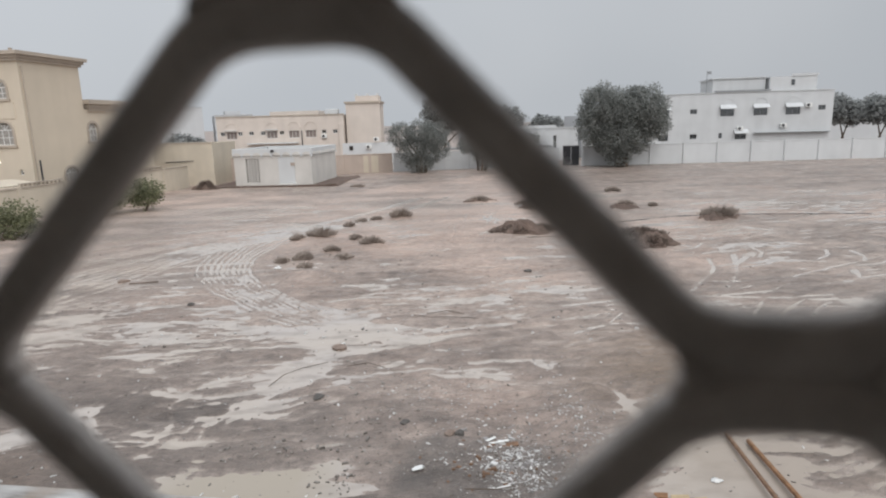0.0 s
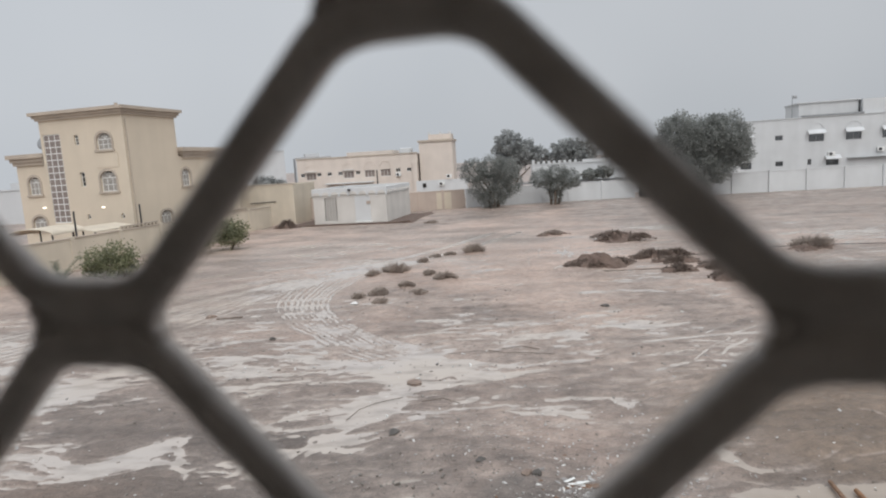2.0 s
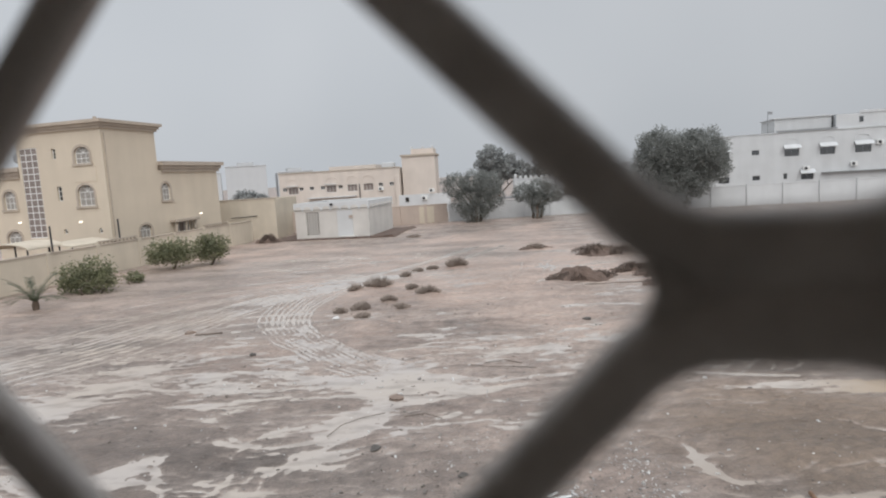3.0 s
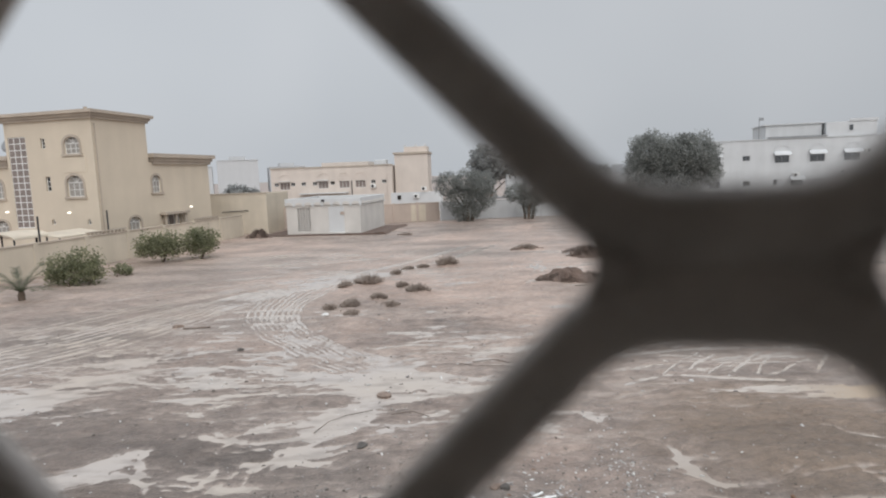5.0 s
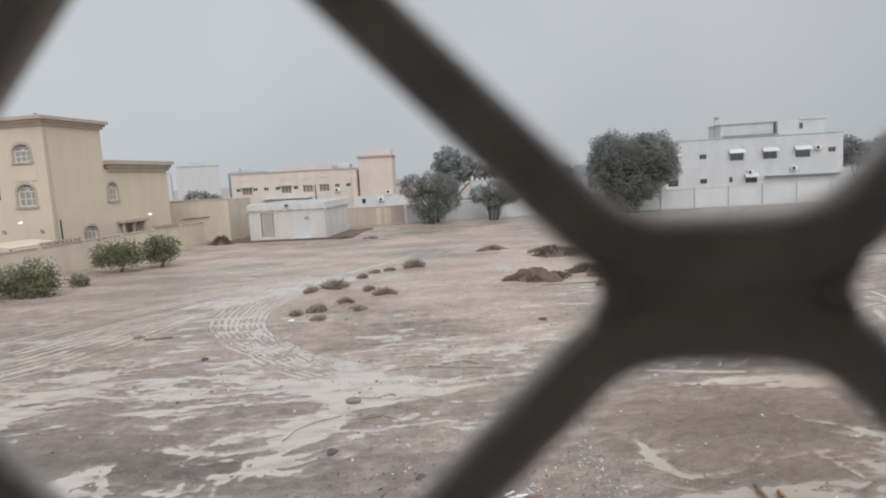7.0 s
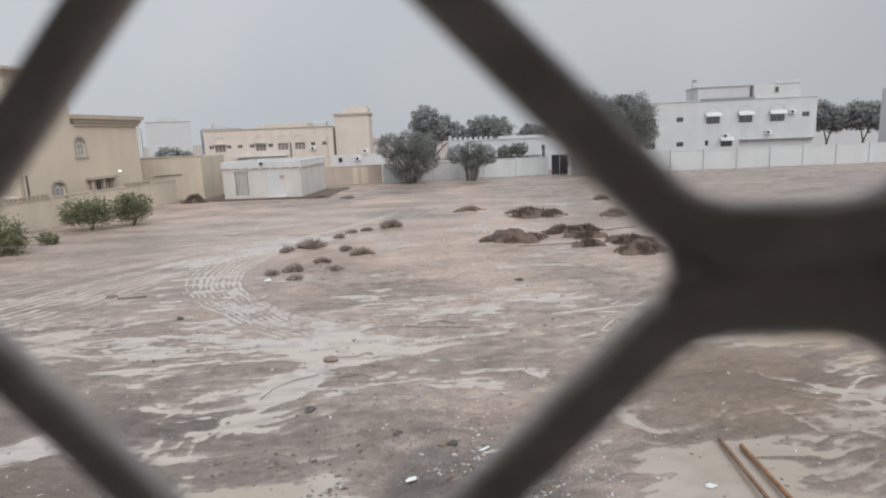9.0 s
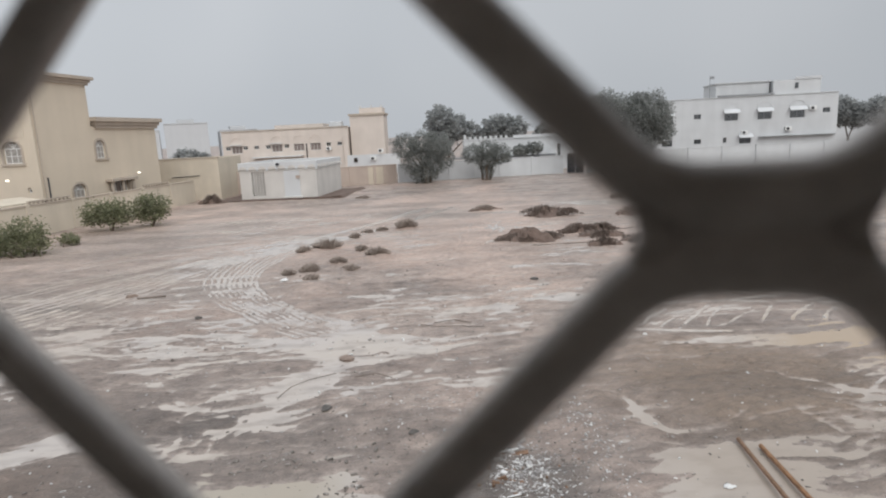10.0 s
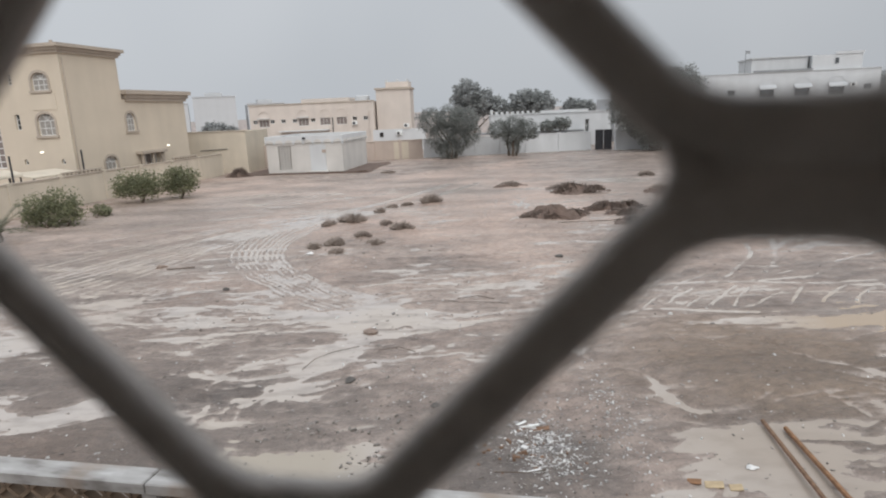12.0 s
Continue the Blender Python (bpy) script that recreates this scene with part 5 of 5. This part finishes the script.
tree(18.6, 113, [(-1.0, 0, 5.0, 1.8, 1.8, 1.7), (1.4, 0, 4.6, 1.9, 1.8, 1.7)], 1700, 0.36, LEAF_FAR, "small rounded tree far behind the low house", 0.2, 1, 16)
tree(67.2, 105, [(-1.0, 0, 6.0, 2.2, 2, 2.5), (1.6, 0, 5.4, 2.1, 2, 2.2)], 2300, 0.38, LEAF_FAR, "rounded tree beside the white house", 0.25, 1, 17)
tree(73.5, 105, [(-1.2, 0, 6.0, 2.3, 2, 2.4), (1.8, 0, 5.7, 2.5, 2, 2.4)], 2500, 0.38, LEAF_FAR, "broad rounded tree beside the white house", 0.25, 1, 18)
tree(-41.5, 98, [(0, 0, 3.6, 2.2, 2, 1.6), (2.4, 0, 3.2, 1.7, 1.6, 1.4)], 1400, 0.34, LEAF_FAR, "low haze-pale tree beside the far house", 0.2, 1, 19)
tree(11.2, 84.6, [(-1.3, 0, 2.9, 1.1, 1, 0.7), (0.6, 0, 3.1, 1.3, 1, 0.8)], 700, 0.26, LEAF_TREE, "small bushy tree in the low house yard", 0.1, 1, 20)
# shrubs along the villa wall
tree(-23.9, 33.0, [(-0.9, 0, 1.2, 0.9, 0.9, 0.8), (0.5, 0, 1.45, 1.0, 0.9, 0.75), (-0.1, 0.2, 0.7, 1.5, 1.1, 0.75), (1.2, 0, 0.9, 0.75, 0.7, 0.75), (-1.3, 0.1, 0.6, 0.7, 0.7, 0.6)], 3700, 0.095, LEAF_BUSH, "leafy green bush beside the villa wall", 0.05, 4, 21, 0.1, 0.3, "bush", "bush")
tree(-23.2, 36.3, [(0, 0, 0.4, 0.6, 0.5, 0.4), (0.4, 0, 0.3, 0.4, 0.4, 0.3)], 620, 0.08, LEAF_BUSH, "low green bush beside the villa wall", 0.03, 3, 22, 0.0, 0.15, "bush", "bush")
tree(-23.9, 42.3, [(-0.9, 0, 1.5, 1.0, 1.0, 0.85), (0.6, 0, 1.6, 1.1, 1.0, 0.8), (0, 0, 1.1, 1.5, 1.1, 0.75), (1.1, 0, 1.0, 0.7, 0.7, 0.6), (-1.3, 0, 0.9, 0.6, 0.6, 0.5)], 3300, 0.10, LEAF_BUSH, "small round-crowned green tree near the villa wall", 0.08, 1, 23, 0.15, 0.5)
tree(-21.8, 44.0, [(-0.5, 0, 1.5, 0.9, 0.9, 0.85), (0.6, 0, 1.55, 1.0, 0.9, 0.85), (0, 0, 1.0, 1.3, 1.0, 0.75), (-0.2, 0, 2.0, 0.6, 0.6, 0.5)], 3000, 0.10, LEAF_BUSH, "small green tree with a ragged crown near the villa wall", 0.08, 1, 24, 0.15, 0.5)


def palm(x, y):
    rnd = random.Random(31)
    root = thing("palm", pose(x, y, spot(x, y)), "low young date palm with arching fronds", "palm")
    bm = bmesh.new()
    tube(bm, [(0, 0, -0.1), (0, 0, 0.25), (0.02, 0, 0.45)], [0.16, 0.17, 0.12], 9)
    part("stem", bm, BARK, root)
    for k in range(16):
        a = k * 2.399 + rnd.uniform(-0.2, 0.2)
        rise = rnd.uniform(0.5, 1.3)
        n = 1.6
        verts, faces = [], []
        pts = []
        for i in range(9):
            t = i / 8
            out = n * t
            z = 0.4 + rise * 1.7 * t - 0.85 * t * t
            pts.append(Vector((math.cos(a) * out * math.cos(rise * 0.5), math.sin(a) * out * math.cos(rise * 0.5), z)))
        side = Vector((-math.sin(a), math.cos(a), 0))
        for i in range(1, 9):
            p = pts[i]
            d = (pts[i] - pts[i - 1]).normalized()
            for sgn in (-1, 1):
                for q in (0.0, 0.5):
                    b = pts[i - 1].lerp(p, q + 0.25)
                    tip = b + (side * sgn * 0.8 + d * 0.7 + Vector((0, 0, 0.15))) * 0.34
                    j = len(verts)
                    verts += [b - d * 0.03, b + d * 0.035, tip]
                    faces.append((j, j + 1, j + 2))
            j = len(verts)
            verts += [pts[i - 1] - side * 0.012, pts[i - 1] + side * 0.012, p + side * 0.008, p - side * 0.008]
            faces.append((j, j + 1, j + 2, j + 3))
        fr = new("frond", mesh_of("frond", verts, faces, LEAF_PALM))
        fr.parent = root


palm(-23.8, 28.7)


def brush(x, y, r, h, n, mat, label, seed, name="dry_shrub", category="shrub", lift=0.0):
    """A heap of thin dry stems, leaning out of one root."""
    rnd = random.Random(seed)
    verts, faces, feet = [], [], []
    for _ in range(n):
        a, q = rnd.uniform(0, 6.283), math.sqrt(rnd.random())
        k = 0.75 + 0.35 * math.sin(a * 3 + seed) + 0.2 * math.sin(a * 5 + seed * 2)
        feet.append((a, q, math.cos(a) * r * q * k, math.sin(a) * r * q * 0.7 * k))
    zs = ground_z(np.array([x + f[2] for f in feet]), np.array([y + f[3] for f in feet]))
    for (a, q, bx, by), z in zip(feet, zs):
        z = float(z) - 0.02 + lift * max(0.0, 1 - 0.8 * q * q)
        b = Vector((x + bx, y + by, z))
        lean = Vector((math.cos(a) * 0.7 + rnd.gauss(0, 0.5), math.sin(a) * 0.7 + rnd.gauss(0, 0.5), rnd.uniform(0.5, 1.6))).normalized()
        ln = h * rnd.uniform(0.4, 1.15) * (1.15 - 0.6 * q)
        u = lean.orthogonal().normalized() * rnd.uniform(0.008, 0.02)
        tip = b + lean * ln
        mid = b.lerp(tip, 0.55) + Vector((0, 0, 0.03))
        i = len(verts)
        verts += [b - u, b + u, mid + u * 1.6, tip, mid - u * 1.6]
        faces.append((i, i + 1, i + 2, i + 3, i + 4))
    ob = new(name, mesh_of(name, verts, faces, mat))
    return tagged(ob, label, category, kind="stuff" if name == "brushwood" else "")


def earth_heap(x, y, rx, ry, h, seed):
    """A low uneven heap of dug earth, its rim sunk in the ground."""
    bm = bmesh.new()
    n, rings = 64, 14
    rows = []
    for r in range(rings + 1):
        row = []
        for k in range(n):
            a = k * 2 * math.pi / n
            q = r / rings * (1 + 0.22 * math.sin(2 * a + seed) + 0.14 * math.sin(5 * a + 2 * seed))
            px, py = x + math.cos(a) * rx * q, y + math.sin(a) * ry * q
            lift = h * max(0.0, 1 - (r / rings) ** 2) * (1 + 0.6 * noise.noise((px * 2.2, py * 2.2, seed))) + 0.09 * noise.noise((px * 5, py * 5, seed)) + 0.06 * noise.noise((px * 13, py * 13, seed))
            row.append((px, py, lift))
        zs = ground_z(np.array([p[0] for p in row]), np.array([p[1] for p in row]))
        rows.append([bm.verts.new((px, py, float(z) - 0.05 + lift)) for (px, py, lift), z in zip(row, zs)])
    for a, b in zip(rows, rows[1:]):
        for k in range(n):
            bm.faces.new((a[k], a[(k + 1) % n], b[(k + 1) % n], b[k]))
    bmesh.ops.remove_doubles(bm, verts=bm.verts, dist=0.004)
    tagged(part("earth_mound", bm, EARTH), "low mound of wet dark earth with brushwood on it", "mound")


HEAPS = ((3.9, 31.2, 1.45, 1.0, 0.62), (5.0, 31.4, 0.8, 0.6, 0.3), (6.4, 40.4, 1.7, 1.2, 0.5), (7.4, 33.2, 1.8, 0.6, 0.34), (9.3, 26.9, 1.05, 0.8, 0.46), (7.4, 28.9, 0.75, 0.5, 0.32),
         (7.9, 31.4, 1.2, 0.45, 0.24), (9.6, 29.4, 1.4, 0.6, 0.3), (11.4, 38.6, 1.1, 0.7, 0.25), (15.3, 33.6, 1.4, 0.7, 0.24), (2.5, 44.3, 1.2, 0.6, 0.22), (-23.0, 59.0, 1.2, 0.7, 0.6))
for i, (x, y, rx, ry, h) in enumerate(HEAPS):
    earth_heap(x, y, rx, ry, h, 3 + i)

SHRUBS = ((-6.46, 31.3, 0.75, 0.6), (-7.6, 30.6, 0.4, 0.35), (-3.6, 28.4, 0.7, 0.4), (-5.2, 27.2, 0.5, 0.3), (-6.2, 26.0, 0.55, 0.35), (-5.8, 24.4, 0.35, 0.3),
          (-7.0, 25.4, 0.3, 0.3), (-4.4, 25.8, 0.4, 0.2), (-4.6, 30.4, 0.35, 0.3), (-2.8, 37.4, 0.8, 0.6), (-4.2, 37.0, 0.5, 0.25), (-5.0, 36.4, 0.45, 0.25),
          (-5.5, 34.6, 0.3, 0.35), (15.4, 33.8, 1.1, 0.75), (11.5, 38.9, 0.8, 0.5), (13.5, 39.5, 0.3, 0.3), (13.2, 48.2, 0.8, 0.4), (2.5, 44.3, 1.0, 0.4), (-8.0, 57.0, 0.8, 0.3))
for i, (x, y, r, h) in enumerate(SHRUBS):
    brush(x, y, r * 0.8, h * 1.05, int(380 + 800 * r), DRY, "small dry brown shrub on a low sand hump", 100 + i)
PILES = ((3.8, 31.1, 1.3, 0.3), (5.0, 31.3, 0.8, 0.25), (6.2, 40.3, 1.5, 0.4), (7.6, 39.6, 0.9, 0.3), (7.0, 33.1, 1.2, 0.3), (8.3, 33.2, 0.9, 0.3), (9.2, 26.9, 1.0, 0.3), (7.4, 28.9, 0.7, 0.25),
         (7.8, 31.4, 1.0, 0.25), (9.5, 29.4, 1.2, 0.3), (-23.0, 59.0, 0.9, 0.6))
for i, (x, y, r, h) in enumerate(PILES):
    brush(x, y, r, h, int(900 * r), DRY_DARK, "heap of wet dark brushwood and earth", 200 + i, "brushwood", "brushwood", 0.75 * min(p[4] for p in HEAPS if math.hypot(p[0] - x, p[1] - y) < 1.5))

# ------------------------------------------------------------------ stones, rubble and litter


def chips(name, label, cx, cy, rx, ry, n, size, mat, seed, flat=0.5):
    """Scattered broken bits lying on the ground, too many to count."""
    rnd = random.Random(seed)
    verts, faces = [], []
    xs = [(rnd.gauss(cx, rx * 0.5), rnd.gauss(cy, ry * 0.5)) for _ in range(n)]
    zs = ground_z(np.array([p[0] for p in xs]), np.array([p[1] for p in xs]))
    for (x, y), z in zip(xs, zs):
        s = size * rnd.choice((0.5, 0.7, 1.0, 1.0, 1.6))
        a = rnd.uniform(0, 6.28)
        ca, sa = math.cos(a), math.sin(a)
        lx, ly, lz = s * rnd.uniform(0.6, 2.0), s * rnd.uniform(0.4, 0.9), s * flat * rnd.uniform(0.5, 1.2)
        i = len(verts)
        tilt = rnd.uniform(-0.3, 0.3)
        for dz in (0, 1):
            for dx, dy in ((-1, -1), (1, -1), (1, 1), (-1, 1)):
                k = (1 - 0.3 * dz) * rnd.uniform(0.75, 1.1)
                u, v = dx * lx * k * 0.5, dy * ly * k * 0.5
                verts.append((x + u * ca - v * sa, y + u * sa + v * ca, max(z, 0.0) - 0.01 + dz * lz + tilt * u * dz))
        faces += [(i, i + 1, i + 5, i + 4), (i + 1, i + 2, i + 6, i + 5), (i + 2, i + 3, i + 7, i + 6), (i + 3, i, i + 4, i + 7), (i + 4, i + 5, i + 6, i + 7), (i + 3, i + 2, i + 1, i)]
    tagged(new(name, mesh_of(name, verts, faces, mat)), label, "rubble", kind="stuff")


chips("white_rubble", "heap of broken white plaster and tile bits", 1.15, 8.95, 0.65, 0.9, 1300, 0.032, CHIP, 1)
chips("grey_rubble", "scattered grey stones and building rubble", 1.0, 9.2, 2.0, 1.9, 1800, 0.026, CHIP_DARK, 2)
chips("rubble_strip", "strip of small stones and plaster bits", 2.5, 10.2, 0.5, 2.4, 620, 0.028, CHIP, 3)
chips("gravel_patch", "patch of small stones on the mud", -0.7, 11.9, 1.9, 1.3, 420, 0.024, CHIP, 4)
chips("gravel_patch", "patch of dark small stones on the mud", -0.5, 11.5, 3.0, 2.2, 700, 0.024, CHIP_DARK, 5)
chips("litter_bits", "small pale litter and stones over the lot", -3, 16, 13, 8, 420, 0.05, CHIP, 6)
chips("litter_bits", "small dark clods and stones over the lot", -2, 20, 16, 11, 700, 0.045, CHIP_DARK, 7)
chips("tile_bits", "broken white tile and plaster slivers on the rubble", 0.9, 9.2, 1.0, 1.1, 70, 0.085, CHIP, 14, 0.25)
chips("plank_bits", "brown wood and brick slivers on the rubble", 0.7, 9.2, 1.3, 1.1, 60, 0.06, RUST_DARK, 15, 0.4)
chips("mud_clods", "dark mud clods by the near puddle", -1.9, 8.75, 0.5, 0.5, 55, 0.045, CHIP_DARK, 8, 0.5)
chips("mud_clods", "brown mud clods and bark along the near puddle", -3.2, 9.85, 1.3, 0.35, 90, 0.055, CHIP_DARK, 16, 0.5)
chips("mud_clods", "dark clods scattered beside the rubble", -1.5, 9.9, 0.7, 0.6, 50, 0.045, CHIP_DARK, 17, 0.5)
chips("mud_clods", "dark clods scattered on the wet mud", -1.3, 11.1, 0.8, 0.7, 60, 0.04, CHIP_DARK, 18, 0.5)
chips("bark_bits", "dark bark slivers strewn over the lot", -4, 17, 15, 9, 220, 0.06, CHIP_DARK, 19, 0.25)
chips("plaster_bits", "white plaster crumbs strewn round the rubble heap", 0.9, 10.2, 2.2, 2.2, 260, 0.035, CHIP, 20)
chips("stone_bits", "small pale and dark bits strewn over the near mud", 0, 10.5, 12, 4.0, 900, 0.026, CHIP, 10)
chips("stone_bits", "small dark bits strewn over the near mud", 0, 11.0, 14, 4.5, 1500, 0.03, CHIP_DARK, 12)
chips("brick_bits", "pale stones on brown soil by the wall", -6.8, 8.2, 2.2, 0.9, 120, 0.05, CHIP, 9)


def stone(x, y, r, mat, label, seed, name="stone", flat=0.45):
    bm = bmesh.new()
    bmesh.ops.create_icosphere(bm, subdivisions=2, radius=1)
    rnd = random.Random(seed)
    k = [rnd.uniform(0, 6) for _ in range(3)]
    for v in bm.verts:
        f = 1 + 0.22 * math.sin(v.co.x * 3 + k[0]) + 0.18 * math.sin(v.co.y * 4 + k[1]) + 0.15 * math.sin(v.co.z * 5 + k[2])
        v.co = Vector((v.co.x * r * f * 1.3, v.co.y * r * f, v.co.z * r * f * flat))
    ob = part(name, bm, mat, m=pose(x, y, max(spot(x, y), 0) + r * 0.2, 0, 0, seed * 40))
    return tagged(ob, label, name.replace("_", " "))


stone(-2.83, 14.9, 0.165, STONE, "flat brown stone lying in a puddle", 1, flat=0.28)
stone(-2.78, 11.95, 0.10, STONE_DARK, "dark wet stone on the mud", 2)
stone(-6.9, 24.3, 0.13, CHIP, "pale stone beside a sand hump", 3)
stone(-8.4, 19.2, 0.11, STONE_DARK, "dark clod on the mud", 4)
stone(3.1, 22.6, 0.12, STONE_DARK, "dark clod on the mud", 5)
stone(0.0, 10.2, 0.08, STONE, "brown clod beside the rubble", 6)
stone(0.18, 10.15, 0.09, STONE_DARK, "dark clod beside the rubble", 7)
stone(-0.85, 10.6, 0.08, STONE_DARK, "dark clod beside the rubble", 8)
stone(4.2, 8.6, 0.07, CHIP, "crumpled pale litter beside the rusty bars", 9)
stone(-12.4, 22.7, 0.16, STONE, "heap of litter on the mud", 10)


def lying(name, label, category, pts, r, mat, sides=8):
    bm = bmesh.new()
    tube(bm, pts, r, sides)
    ob = part(name, bm, mat, smooth=False)
    return tagged(ob, label, category)


def bar_between(a, b, r, mat, label):
    z0, z1 = max(spot(*a), 0) + r + 0.02, max(spot(*b), 0) + r + 0.02
    lying("steel_pipe", label, "pipe", [(a[0], a[1], z0), ((a[0] + b[0]) / 2, (a[1] + b[1]) / 2, (z0 + z1) / 2 + 0.01), (b[0], b[1], z1)], [r, r, r], mat)


bar_between((4.95, 9.95), (4.62, 5.9), 0.035, RUST_DARK, "brown rusty steel pipe lying on wet ground")
bar_between((5.22, 9.70), (5.02, 5.8), 0.038, RUST, "orange rusty steel pipe lying on wet ground")


def twig(pts, r=0.009):
    lying("branch", "thin dark branch lying in the mud", "branch", [(x, y, max(spot(x, y), 0) + 0.03 + 0.05 * (i % 2)) for i, (x, y) in enumerate(pts)], [r] * len(pts), BARK, 5)


cable = [(6.9, 33.0), (9.6, 33.3), (11.4, 34.2), (13.6, 35.0), (16.5, 34.9), (20.0, 34.5), (24.0, 34.0)]
lying("cable", "thin dark cable lying over the sand", "cable", [(x, y, max(spot(x, y), 0) + 0.02) for x, y in cable], [0.02] * len(cable), DARK_METAL, 6)
twig([(-4.0, 12.6), (-3.8, 13.1), (-3.5, 13.6), (-2.9, 13.8)])
twig([(-1.0, 17.3), (-0.5, 17.0), (0.2, 17.1), (0.9, 16.8)])
twig([(-0.6, 17.6), (0.0, 17.7), (0.5, 17.5)], 0.011)
twig([(4.0, 29.6), (6.0, 29.4), (8.0, 29.9)], 0.02)
twig([(0.2, 8.35), (0.7, 8.2), (1.0, 8.4)])
twig([(-12.0, 22.3), (-11.4, 22.2), (-11.0, 22.5)], 0.025)
twig([(-2.4, 13.5), (-1.9, 13.6), (-1.5, 13.5)])


def sheet(x, y, w, d, turn, mat, label, name, category):
    bm = bmesh.new()
    box(bm, -w / 2, w / 2, -d / 2, d / 2, 0, 0.02, bevel=0.004)
    for v in bm.verts:
        v.co.z += 0.015 * math.sin(v.co.x * 9)
    tagged(part(name, bm, mat, m=pose(x, y, max(spot(x, y), 0) + 0.01, 3, -2, turn)), label, category)


sheet(3.45, 8.15, 0.26, 0.16, -14, CARD, "wet yellow cardboard scrap", "cardboard", "cardboard")
sheet(3.74, 8.08, 0.18, 0.14, -10, CARD, "wet yellow cardboard scrap", "cardboard", "cardboard")
sheet(3.18, 8.22, 0.2, 0.12, -20, RUST, "rust-red scrap beside the cardboard", "scrap", "scrap")
sheet(0.85, 9.75, 0.36, 0.05, 5, WHITE_PAINT, "white broken tile strip", "tile_strip", "tile")
sheet(0.72, 9.9, 0.22, 0.05, 30, WHITE_PAINT, "white broken tile strip", "tile_strip", "tile")
sheet(-0.55, 9.05, 0.18, 0.1, 10, WHITE_PAINT, "white broken tile bit", "tile_strip", "tile")
sheet(1.05, 9.7, 0.3, 0.12, 0, RUST_DARK, "rust-brown board among the rubble", "board", "board")
